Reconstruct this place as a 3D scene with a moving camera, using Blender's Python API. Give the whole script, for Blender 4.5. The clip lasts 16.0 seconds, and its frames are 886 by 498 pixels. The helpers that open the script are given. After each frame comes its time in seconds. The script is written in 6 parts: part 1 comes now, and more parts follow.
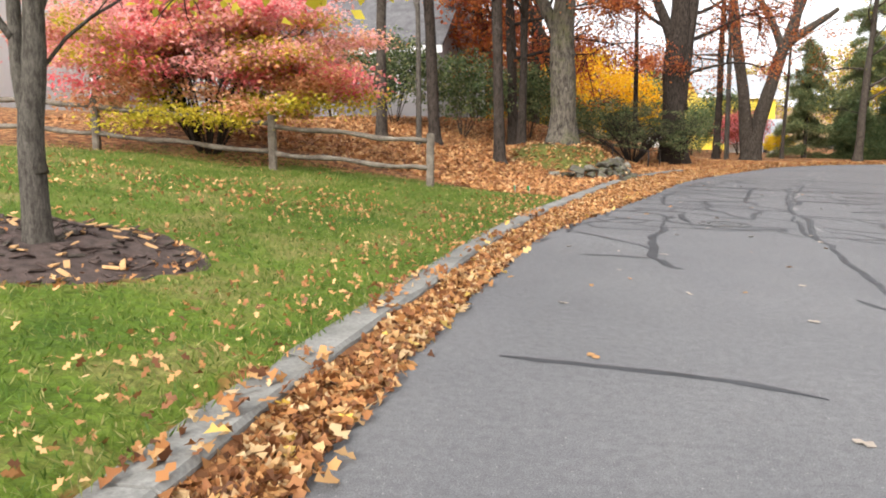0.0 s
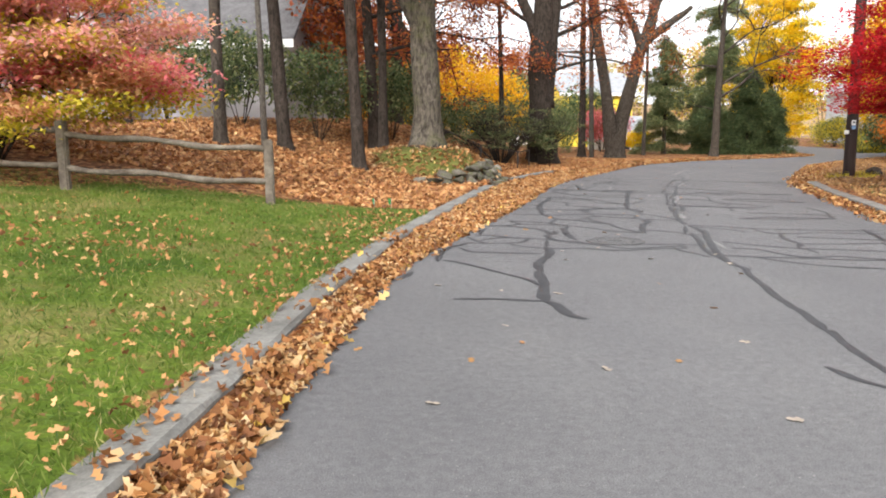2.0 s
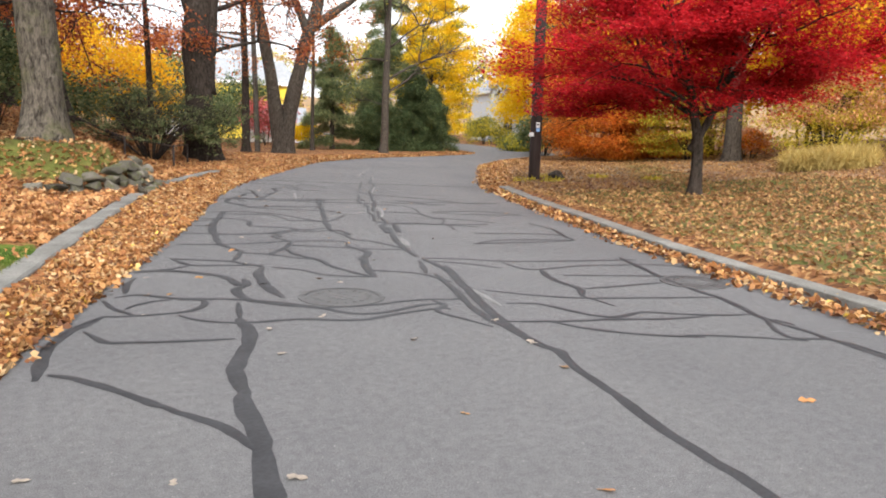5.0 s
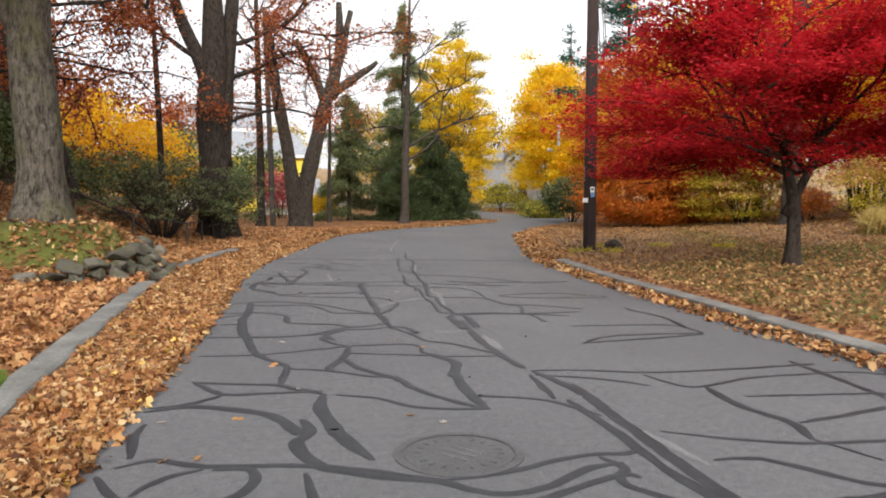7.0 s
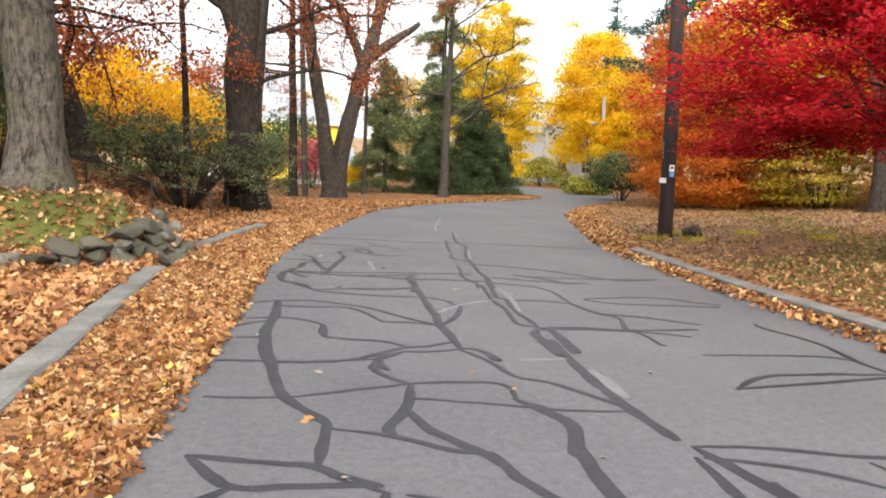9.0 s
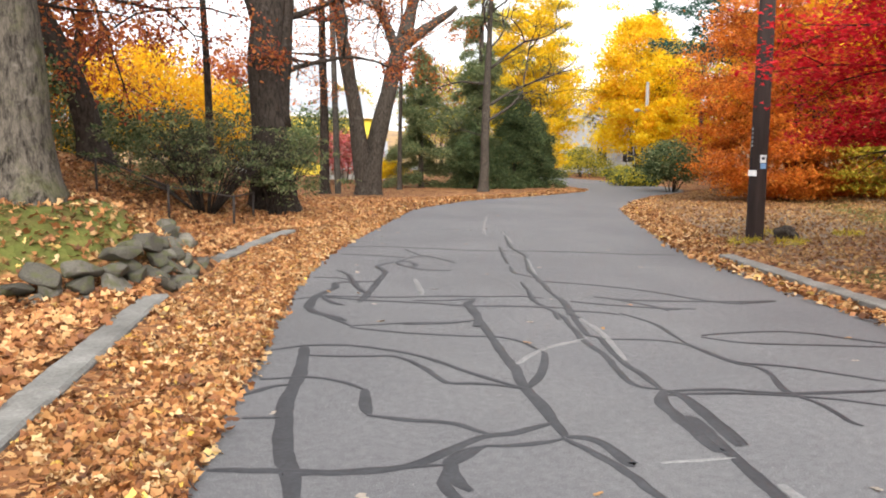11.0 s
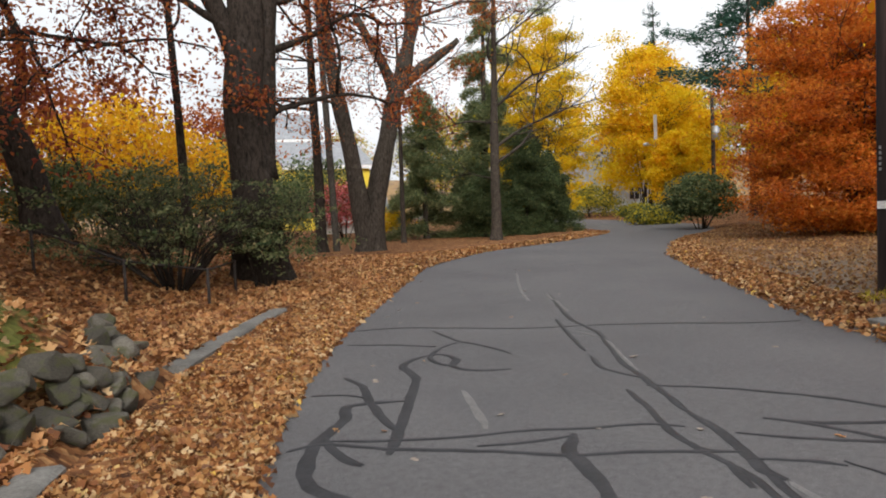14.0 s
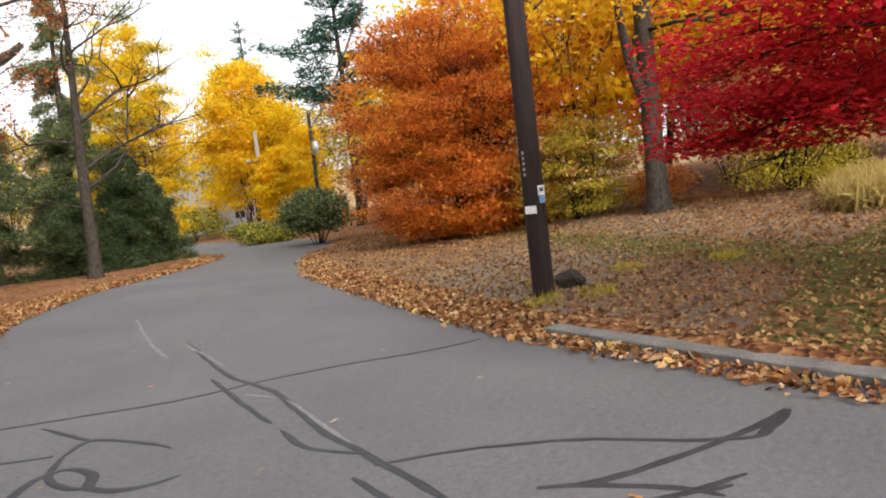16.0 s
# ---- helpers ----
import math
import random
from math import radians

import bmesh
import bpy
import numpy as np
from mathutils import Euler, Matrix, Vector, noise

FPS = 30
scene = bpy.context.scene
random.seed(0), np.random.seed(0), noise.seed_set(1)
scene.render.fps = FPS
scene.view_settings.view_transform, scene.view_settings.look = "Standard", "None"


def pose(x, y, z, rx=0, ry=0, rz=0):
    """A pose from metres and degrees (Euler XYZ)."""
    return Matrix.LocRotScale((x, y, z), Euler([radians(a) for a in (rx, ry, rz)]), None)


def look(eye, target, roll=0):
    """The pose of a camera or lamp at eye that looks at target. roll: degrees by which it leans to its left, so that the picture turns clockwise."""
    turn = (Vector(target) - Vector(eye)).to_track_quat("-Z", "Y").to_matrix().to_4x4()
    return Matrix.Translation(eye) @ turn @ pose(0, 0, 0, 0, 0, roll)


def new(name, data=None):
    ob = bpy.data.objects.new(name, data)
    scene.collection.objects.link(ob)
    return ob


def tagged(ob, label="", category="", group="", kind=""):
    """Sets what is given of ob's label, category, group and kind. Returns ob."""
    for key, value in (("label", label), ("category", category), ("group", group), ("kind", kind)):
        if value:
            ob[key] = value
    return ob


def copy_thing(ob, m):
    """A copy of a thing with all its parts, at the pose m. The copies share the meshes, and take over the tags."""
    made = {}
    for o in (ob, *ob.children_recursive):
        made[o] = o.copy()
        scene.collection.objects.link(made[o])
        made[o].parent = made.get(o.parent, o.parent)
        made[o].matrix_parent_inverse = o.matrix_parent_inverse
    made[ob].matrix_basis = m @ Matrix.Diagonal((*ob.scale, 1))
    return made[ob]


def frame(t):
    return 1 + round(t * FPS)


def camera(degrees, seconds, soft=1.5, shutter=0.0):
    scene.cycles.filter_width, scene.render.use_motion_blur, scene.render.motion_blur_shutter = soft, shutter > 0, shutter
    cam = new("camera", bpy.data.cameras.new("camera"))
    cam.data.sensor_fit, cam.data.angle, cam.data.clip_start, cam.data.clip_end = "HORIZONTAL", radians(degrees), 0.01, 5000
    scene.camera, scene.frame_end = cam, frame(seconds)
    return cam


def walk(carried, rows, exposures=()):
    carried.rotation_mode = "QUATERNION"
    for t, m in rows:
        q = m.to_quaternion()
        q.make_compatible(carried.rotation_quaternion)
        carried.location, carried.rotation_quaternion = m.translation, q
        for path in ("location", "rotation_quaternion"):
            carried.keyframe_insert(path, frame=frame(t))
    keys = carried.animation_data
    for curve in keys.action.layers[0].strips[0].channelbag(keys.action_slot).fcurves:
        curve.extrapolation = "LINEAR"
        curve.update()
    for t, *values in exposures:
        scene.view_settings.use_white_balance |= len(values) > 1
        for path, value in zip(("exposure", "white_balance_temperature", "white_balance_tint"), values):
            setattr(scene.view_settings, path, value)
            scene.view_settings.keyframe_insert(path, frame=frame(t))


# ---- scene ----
import itertools

cam = camera(60.0, 16.0, 1.9)
PATH = [
    (0, (2.079, 2.85, 1.266), (1.806, 4.808, 0.967), 0.5),
    (0.5, (2.128, 3.426, 1.3), (1.958, 5.403, 1.055), 0.4),
    (1, (2.144, 3.874, 1.304), (2.12, 5.856, 1.037), 0.9),
    (1.5, (2.175, 4.382, 1.33), (2.188, 6.363, 1.053), -1.4),
    (2, (2.145, 4.906, 1.35), (2.205, 6.883, 1.049), -0.3),
    (2.5, (2.181, 5.513, 1.343), (2.385, 7.473, 1.002), -0.4),
    (3, (2.195, 6.089, 1.378), (2.636, 8.008, 1.03), 0.6),
    (3.5, (2.274, 6.648, 1.397), (2.878, 8.521, 1.041), 0.4),
    (4, (2.337, 7.224, 1.398), (3.148, 9.017, 1.043), 1.2),
    (4.5, (2.415, 7.776, 1.415), (3.231, 9.564, 1.047), 0.4),
    (5, (2.473, 8.326, 1.431), (3.37, 10.086, 1.116), 1.6),
    (5.2, (2.508, 8.542, 1.45), (3.424, 10.292, 1.141), 1.1),
    (7.3, (2.686, 10.97, 1.422), (3.56, 12.764, 1.291), 0.4),
    (7.5, (2.71, 11.182, 1.426), (3.581, 12.977, 1.286), 0.9),
    (8, (2.846, 11.682, 1.437), (3.712, 13.477, 1.274), -0.1),
    (8.5, (2.978, 12.207, 1.445), (3.805, 14.019, 1.26), 1.2),
    (8.7, (3.047, 12.422, 1.455), (3.869, 14.235, 1.257), 1.4),
    (10.8, (3.565, 14.456, 1.513), (4.303, 16.294, 1.238), 2.0),
    (11, (3.629, 14.665, 1.536), (4.365, 16.509, 1.296), 0.5),
    (11.5, (3.791, 15.196, 1.582), (4.406, 17.098, 1.523), 0.0),
    (12, (3.937, 15.704, 1.592), (4.509, 17.62, 1.559), -0.2),
    (12.5, (4.058, 16.269, 1.586), (4.501, 18.219, 1.546), 1.1),
    (13, (4.169, 16.764, 1.565), (4.74, 18.679, 1.49), 1.4),
    (13.5, (4.274, 17.293, 1.569), (4.986, 19.157, 1.446), 2.3),
    (14, (4.362, 17.813, 1.58), (5.107, 19.665, 1.46), -2.6),
    (14.5, (4.444, 18.335, 1.575), (5.251, 20.159, 1.428), -2.1),
    (14.7, (4.489, 18.558, 1.521), (5.442, 20.307, 1.335), -1.1),
    (15, (4.577, 18.789, 1.531), (5.647, 20.432, 1.138), -1.9),
    (15.5, (4.798, 19.228, 1.619), (5.948, 20.856, 1.461), -5.2),
    (15.7, (4.902, 19.411, 1.605), (6.29, 20.847, 1.491), -5.7),
    (16, (4.862, 19.519, 1.708), (6.41, 20.775, 1.551), -6.6),
]
STOPS = [(0, 1.36), (2, 1.27), (3.5, 1.3), (5, 1.25), (5.2, 1.23), (7.3, 0.78), (8, 0.9), (8.5, 1.12), (10.8, 1.5), (11.2, 1.1), (11.6, 0.28), (12.5, -0.3), (13.5, 0.35), (14.5, 0.4), (15, 0.68), (15.5, 1.02), (16, 0.95)]
walk(cam, [(t, look(eye, target, roll)) for t, eye, target, roll in PATH], STOPS)
# ---- end of the walk ----

# ---- sky, sun and exposure ----
world = bpy.data.worlds.new("overcast_sky")
scene.world = world
world.use_nodes = True
wn, wl = world.node_tree.nodes, world.node_tree.links
sky = wn.new("ShaderNodeTexSky")
sky.sky_type = "NISHITA"
sky.sun_disc = False
sky.sun_elevation, sky.sun_rotation = radians(32), radians(200)
sky.air_density, sky.dust_density, sky.ozone_density = 1.0, 6.0, 1.0
grey = wn.new("ShaderNodeHueSaturation")
grey.inputs["Saturation"].default_value = 0.12
grey.inputs["Value"].default_value = 1.0
cloud = wn.new("ShaderNodeMix")
cloud.data_type = "RGBA"
cloud.inputs[0].default_value = 0.55
veil = wn.new("ShaderNodeTexNoise")
veil.inputs["Scale"].default_value, veil.inputs["Detail"].default_value = 3.5, 5.0
tone = wn.new("ShaderNodeValToRGB")
tone.color_ramp.elements[0].position, tone.color_ramp.elements[0].color = 0.35, (7.2, 7.4, 7.8, 1)
tone.color_ramp.elements[1].position, tone.color_ramp.elements[1].color = 0.62, (10.2, 10.4, 10.7, 1)
wl.new(wn.new("ShaderNodeTexCoord").outputs["Generated"], veil.inputs["Vector"])
wl.new(veil.outputs[0], tone.inputs[0])
wl.new(tone.outputs[0], cloud.inputs[7])
wl.new(sky.outputs[0], grey.inputs["Color"])
wl.new(grey.outputs[0], cloud.inputs[6])
wl.new(cloud.outputs[2], wn["Background"].inputs["Color"])
wn["Background"].inputs["Strength"].default_value = 0.118
sun = new("sun", bpy.data.lights.new("sun", "SUN"))
sun.data.energy, sun.data.angle, sun.data.color = 1.5, radians(25), (1.0, 0.96, 0.9)
sun.matrix_world = look((0, 0, 60), (12, 33, 38))


# ---- materials ----
def material(name, rough=0.85, spec=0.3, metal=0.0):
    m = bpy.data.materials.new(name)
    m.use_nodes = True
    b = m.node_tree.nodes["Principled BSDF"]
    b.inputs["Roughness"].default_value = rough
    b.inputs["Specular IOR Level"].default_value = spec
    b.inputs["Metallic"].default_value = metal
    return m, m.node_tree.nodes, m.node_tree.links, b


def ramp(n, l, fac, stops):
    r = n.new("ShaderNodeValToRGB")
    e = r.color_ramp.elements
    while len(e) < len(stops):
        e.new(0.5)
    for k, (p, c) in enumerate(stops):
        e[k].position, e[k].color = p, (*c, 1)
    l.new(fac, r.inputs["Fac"])
    return r.outputs["Color"]


def noise_tex(n, l, scale, detail=4.0, rough=0.55, stretch=None):
    co = n.new("ShaderNodeTexCoord").outputs["Object"]
    if stretch:
        mp = n.new("ShaderNodeMapping")
        mp.inputs["Scale"].default_value = stretch
        l.new(co, mp.inputs["Vector"])
        co = mp.outputs["Vector"]
    t = n.new("ShaderNodeTexNoise")
    t.inputs["Scale"].default_value, t.inputs["Detail"].default_value, t.inputs["Roughness"].default_value = scale, detail, rough
    l.new(co, t.inputs["Vector"])
    return t.outputs["Fac"]


def mix(n, l, fac, a, b, mode="MIX"):
    m = n.new("ShaderNodeMix")
    m.data_type, m.blend_type = "RGBA", mode
    for sock, v in ((0, fac), (6, a), (7, b)):
        if isinstance(v, bpy.types.NodeSocket):
            l.new(v, m.inputs[sock])
        elif isinstance(v, (int, float)):
            m.inputs[sock].default_value = v
        else:
            m.inputs[sock].default_value = (*v, 1)
    return m.outputs[2]


def bump(n, l, b, height, strength=0.4, distance=0.01):
    bp = n.new("ShaderNodeBump")
    bp.inputs["Strength"].default_value, bp.inputs["Distance"].default_value = strength, distance
    l.new(height, bp.inputs["Height"])
    l.new(bp.outputs[0], b.inputs["Normal"])


def mottled(name, lo, hi, scale, rough=0.85, fine=None, strength=0.4, distance=0.01, stretch=None, spec=0.3, metal=0.0):
    """Two scales of variation between two colours, with relief."""
    m, n, l, b = material(name, rough, spec, metal)
    big = noise_tex(n, l, scale, 5.0, 0.6, stretch)
    small = noise_tex(n, l, fine or scale * 9, 3.0, 0.6, stretch)
    c = ramp(n, l, big, [(0.3, lo), (0.7, hi)])
    g = ramp(n, l, small, [(0.3, (0.72, 0.72, 0.72)), (0.7, (1.15, 1.15, 1.15))])
    l.new(mix(n, l, 1.0, c, g, "MULTIPLY"), b.inputs["Base Color"])
    bump(n, l, b, small, strength, distance)
    return m


def leafy(name, stops, through_share=0.5, rough=0.6):
    """Leaves: one colour for each leaf, and some light that shines through."""
    m, n, l, b = material(name, rough, 0.25)
    geo = n.new("ShaderNodeNewGeometry")
    c = ramp(n, l, geo.outputs["Random Per Island"], stops)
    patch = ramp(n, l, noise_tex(n, l, 0.9, 3.0), [(0.3, (0.8, 0.8, 0.8)), (0.7, (1.12, 1.12, 1.12))])
    c = mix(n, l, 1.0, c, patch, "MULTIPLY")
    l.new(c, b.inputs["Base Color"])
    tr = n.new("ShaderNodeBsdfTranslucent")
    l.new(c, tr.inputs["Color"])
    ms = n.new("ShaderNodeMixShader")
    ms.inputs[0].default_value = through_share
    l.new(b.outputs[0], ms.inputs[1])
    l.new(tr.outputs[0], ms.inputs[2])
    l.new(ms.outputs[0], n["Material Output"].inputs["Surface"])
    return m


def asphalt_material():
    m, n, l, b = material("asphalt", 0.85, 0.35)
    big = noise_tex(n, l, 0.35, 5.0, 0.6)
    grit = noise_tex(n, l, 160, 2.0, 0.7)
    fleck = noise_tex(n, l, 60, 2.0, 0.6)
    lane = noise_tex(n, l, 0.8, 3.0, 0.5, (1.0, 0.18, 1.0))
    coarse = noise_tex(n, l, 17, 8.0, 0.8)
    c = ramp(n, l, big, [(0.3, (0.098, 0.096, 0.100)), (0.7, (0.130, 0.127, 0.130))])
    c = mix(n, l, 1.0, c, ramp(n, l, lane, [(0.3, (0.95, 0.95, 0.96)), (0.7, (1.04, 1.04, 1.03))]), "MULTIPLY")
    c = mix(n, l, 1.0, c, ramp(n, l, grit, [(0.3, (0.5, 0.5, 0.5)), (0.7, (1.5, 1.5, 1.5))]), "MULTIPLY")
    c = mix(n, l, 1.0, c, ramp(n, l, coarse, [(0.3, (0.70, 0.70, 0.71)), (0.7, (1.28, 1.28, 1.27))]), "MULTIPLY")
    c = mix(n, l, ramp(n, l, fleck, [(0.66, (0, 0, 0)), (0.72, (0.6, 0.6, 0.6))]), c, (0.34, 0.32, 0.30))
    l.new(c, b.inputs["Base Color"])
    bump(n, l, b, grit, 0.5, 0.006)
    return m


def ground_material():
    """Leaf litter, with lawn, moss and bare gravelly earth where the attributes say so."""
    m, n, l, b = material("woodland_ground", 0.95, 0.15)
    co = n.new("ShaderNodeTexCoord").outputs["Object"]
    v = n.new("ShaderNodeTexVoronoi")
    v.inputs["Scale"].default_value = 14
    l.new(co, v.inputs["Vector"])
    sep = n.new("ShaderNodeSeparateColor")
    l.new(v.outputs["Color"], sep.inputs[0])
    litter = ramp(n, l, sep.outputs[0], [(0.0, (0.06, 0.026, 0.013)), (0.35, (0.16, 0.068, 0.028)), (0.7, (0.28, 0.125, 0.05)), (1.0, (0.38, 0.21, 0.09))])
    litter = mix(n, l, 1.0, litter, ramp(n, l, noise_tex(n, l, 0.5), [(0.3, (0.75, 0.75, 0.75)), (0.7, (1.1, 1.1, 1.1))]), "MULTIPLY")
    lawn = ramp(n, l, noise_tex(n, l, 1.3, 6.0), [(0.32, (0.05, 0.092, 0.010)), (0.5, (0.10, 0.145, 0.018)), (0.66, (0.19, 0.165, 0.055))])
    lawn = mix(n, l, 1.0, lawn, ramp(n, l, noise_tex(n, l, 60), [(0.3, (0.6, 0.6, 0.6)), (0.7, (1.25, 1.25, 1.25))]), "MULTIPLY")
    moss = ramp(n, l, noise_tex(n, l, 3.0, 6.0), [(0.3, (0.085, 0.065, 0.022)), (0.5, (0.085, 0.095, 0.022)), (0.7, (0.14, 0.13, 0.035))])
    earth = ramp(n, l, noise_tex(n, l, 9.0, 6.0), [(0.3, (0.13, 0.095, 0.07)), (0.7, (0.26, 0.205, 0.155))])
    c = litter
    for name, paint in (("earth", earth), ("moss", moss), ("lawn", lawn)):
        at = n.new("ShaderNodeAttribute")
        at.attribute_name = name
        edge = n.new("ShaderNodeMath")
        edge.operation = "ADD"
        l.new(at.outputs["Fac"], edge.inputs[0])
        l.new(noise_tex(n, l, 5.0, 5.0), edge.inputs[1])
        c = mix(n, l, ramp(n, l, edge.outputs[0], [(0.85, (0, 0, 0)), (1.05, (1, 1, 1))]), c, paint)
    l.new(c, b.inputs["Base Color"])
    bump(n, l, b, v.outputs["Distance"], 0.8, 0.03)
    return m


def bark(name, lo, hi, scale=7.0, moss=0.0):
    """Ridged bark: long plates parted by dark fissures, lichen in pale spots, and moss where it is asked for."""
    m, n, l, b = material(name, 0.95, 0.1)
    co = n.new("ShaderNodeTexCoord").outputs["Object"]
    warp = n.new("ShaderNodeTexNoise")
    warp.inputs["Scale"].default_value, warp.inputs["Detail"].default_value = scale * 0.9, 3.0
    l.new(co, warp.inputs["Vector"])
    bend = n.new("ShaderNodeVectorMath")
    bend.operation = "MULTIPLY_ADD"
    bend.inputs[1].default_value = (0.07, 0.07, 0.25)
    l.new(warp.outputs["Color"], bend.inputs[0])
    l.new(co, bend.inputs[2])
    flat = n.new("ShaderNodeMapping")
    flat.inputs["Scale"].default_value = (1.0, 1.0, 0.22)
    l.new(bend.outputs[0], flat.inputs["Vector"])
    plates = n.new("ShaderNodeTexVoronoi")
    plates.feature = "DISTANCE_TO_EDGE"
    plates.inputs["Scale"].default_value = scale * 3.4
    l.new(flat.outputs[0], plates.inputs["Vector"])
    fine = noise_tex(n, l, scale * 5.0, 6.0, 0.7, (1.0, 1.0, 0.35))
    mid = tuple(0.35 * p + 0.65 * q for p, q in zip(lo, hi))
    c = ramp(n, l, plates.outputs["Distance"], [(0.0, mid), (0.06, hi)])
    ridge = noise_tex(n, l, scale * 2.2, 6.0, 0.75, (1.0, 1.0, 0.3))
    c = mix(n, l, ramp(n, l, ridge, [(0.36, (1, 1, 1)), (0.56, (0, 0, 0))]), c, lo)
    c = mix(n, l, 1.0, c, ramp(n, l, fine, [(0.3, (0.62, 0.62, 0.62)), (0.7, (1.3, 1.3, 1.3))]), "MULTIPLY")
    pale = tuple(min(1, v * 1.5 + 0.03) for v in hi)
    c = mix(n, l, ramp(n, l, noise_tex(n, l, 4.6, 6.0, 0.7), [(0.58, (0, 0, 0)), (0.68, (0.5, 0.5, 0.5))]), c, pale)
    if moss:
        c = mix(n, l, ramp(n, l, noise_tex(n, l, 1.7, 6.0, 0.7), [(0.5, (0, 0, 0)), (0.68, (moss, moss, moss))]), c, (0.10, 0.105, 0.04))
    l.new(c, b.inputs["Base Color"])
    high = n.new("ShaderNodeMath")
    high.operation = "MULTIPLY_ADD"
    high.inputs[1].default_value = 0.25
    l.new(fine, high.inputs[0])
    l.new(ridge, high.inputs[2])
    bump(n, l, b, high.outputs[0], 0.5, 0.05)
    return m


def siding(name, colour):
    m, n, l, b = material(name, 0.6, 0.3)
    c = ramp(n, l, noise_tex(n, l, 1.2, 4.0), [(0.3, tuple(v * 0.9 for v in colour)), (0.7, colour)])
    l.new(c, b.inputs["Base Color"])
    w = n.new("ShaderNodeTexWave")
    w.bands_direction = "Z"
    w.wave_profile = "SAW"
    w.inputs["Scale"].default_value = 2.6
    l.new(n.new("ShaderNodeTexCoord").outputs["Object"], w.inputs["Vector"])
    bump(n, l, b, w.outputs["Fac"], 0.6, 0.02)
    return m


ASPHALT, GROUND = asphalt_material(), ground_material()
TAR = mottled("tar_sealant", (0.022, 0.022, 0.025), (0.042, 0.042, 0.046), 3.0, 0.6, 40, 0.3, 0.004)
SEAM = mottled("worn_pale_joint", (0.15, 0.147, 0.145), (0.21, 0.206, 0.203), 4.0, 0.9, 60)
IRON = mottled("worn_cast_iron", (0.08, 0.078, 0.08), (0.115, 0.112, 0.112), 6.0, 0.6, 50, 0.5, 0.004, metal=0.3)
KERB = mottled("weathered_concrete_kerb", (0.12, 0.116, 0.106), (0.25, 0.243, 0.225), 2.2, 0.9, 45, 0.6, 0.006)
def stone_material():
    """Fieldstone: each stone its own shade, with lichen and moss."""
    m, n, l, b = material("mossy_fieldstone", 0.92, 0.2)
    info = n.new("ShaderNodeObjectInfo")
    c = ramp(n, l, info.outputs["Random"], [(0.0, (0.075, 0.068, 0.054)), (0.5, (0.14, 0.128, 0.105)), (1.0, (0.23, 0.21, 0.175))])
    fine = noise_tex(n, l, 22, 6.0, 0.7)
    c = mix(n, l, 1.0, c, ramp(n, l, fine, [(0.3, (0.55, 0.55, 0.55)), (0.7, (1.3, 1.3, 1.3))]), "MULTIPLY")
    c = mix(n, l, ramp(n, l, noise_tex(n, l, 2.6, 5.0), [(0.5, (0, 0, 0)), (0.62, (0.75, 0.75, 0.75))]), c, (0.10, 0.105, 0.045))
    l.new(c, b.inputs["Base Color"])
    bump(n, l, b, fine, 0.9, 0.03)
    return m


STONE = stone_material()
BARK_GREY = bark("grey_oak_bark", (0.018, 0.015, 0.012), (0.118, 0.102, 0.082), 6.5, 0.6)
BARK_DARK = bark("dark_bark", (0.014, 0.011, 0.009), (0.056, 0.044, 0.036), 8.0)
BARK_BROWN = bark("brown_bark", (0.018, 0.015, 0.012), (0.078, 0.064, 0.052), 9.0)
BARK_SMOOTH = bark("smooth_young_bark", (0.035, 0.03, 0.025), (0.10, 0.088, 0.075), 14.0)
POLEWOOD = mottled("creosoted_pole_wood", (0.018, 0.011, 0.010), (0.045, 0.028, 0.024), 5.0, 0.85, 30, 0.6, 0.01, (1, 1, 0.08))
GREYPOLE = mottled("weathered_grey_pole", (0.22, 0.20, 0.18), (0.36, 0.34, 0.31), 4.0, 0.85, 30, 0.5, 0.01, (1, 1, 0.08))
RAIL = mottled("weathered_fence_wood", (0.075, 0.058, 0.045), (0.21, 0.18, 0.145), 6.0, 0.9, 40, 0.6, 0.01)
MULCH = mottled("dark_bark_mulch", (0.045, 0.03, 0.025), (0.12, 0.082, 0.07), 12.0, 0.95, 60, 1.0, 0.03)
METAL = mottled("galvanised_metal", (0.35, 0.36, 0.37), (0.5, 0.51, 0.52), 6.0, 0.45, 40, 0.1, 0.002, metal=0.7)
IRONRAIL = mottled("rusty_black_iron", (0.02, 0.016, 0.014), (0.05, 0.035, 0.03), 9.0, 0.7, 50, 0.3, 0.003)
WHITE = mottled("white_paint", (0.70, 0.70, 0.69), (0.82, 0.82, 0.81), 3.0, 0.5, 40, 0.1, 0.002)
TAGBLUE = mottled("blue_print", (0.16, 0.30, 0.55), (0.22, 0.38, 0.62), 6.0, 0.5, 60, 0.1, 0.002)
TAGDARK = mottled("dark_print", (0.05, 0.05, 0.06), (0.09, 0.09, 0.10), 6.0, 0.5, 60, 0.1, 0.002)
ROOF = mottled("grey_asphalt_shingles", (0.085, 0.082, 0.085), (0.15, 0.145, 0.15), 3.0, 0.9, 22, 0.6, 0.02)
ROOF_PALE = mottled("pale_grey_shingles", (0.26, 0.27, 0.29), (0.36, 0.37, 0.39), 3.0, 0.9, 22, 0.6, 0.02)
S_GREY = siding("grey_clapboard", (0.42, 0.41, 0.42))
S_WHITE = siding("white_clapboard", (0.78, 0.78, 0.78))
S_YELLOW = siding("yellow_clapboard", (0.80, 0.62, 0.07))
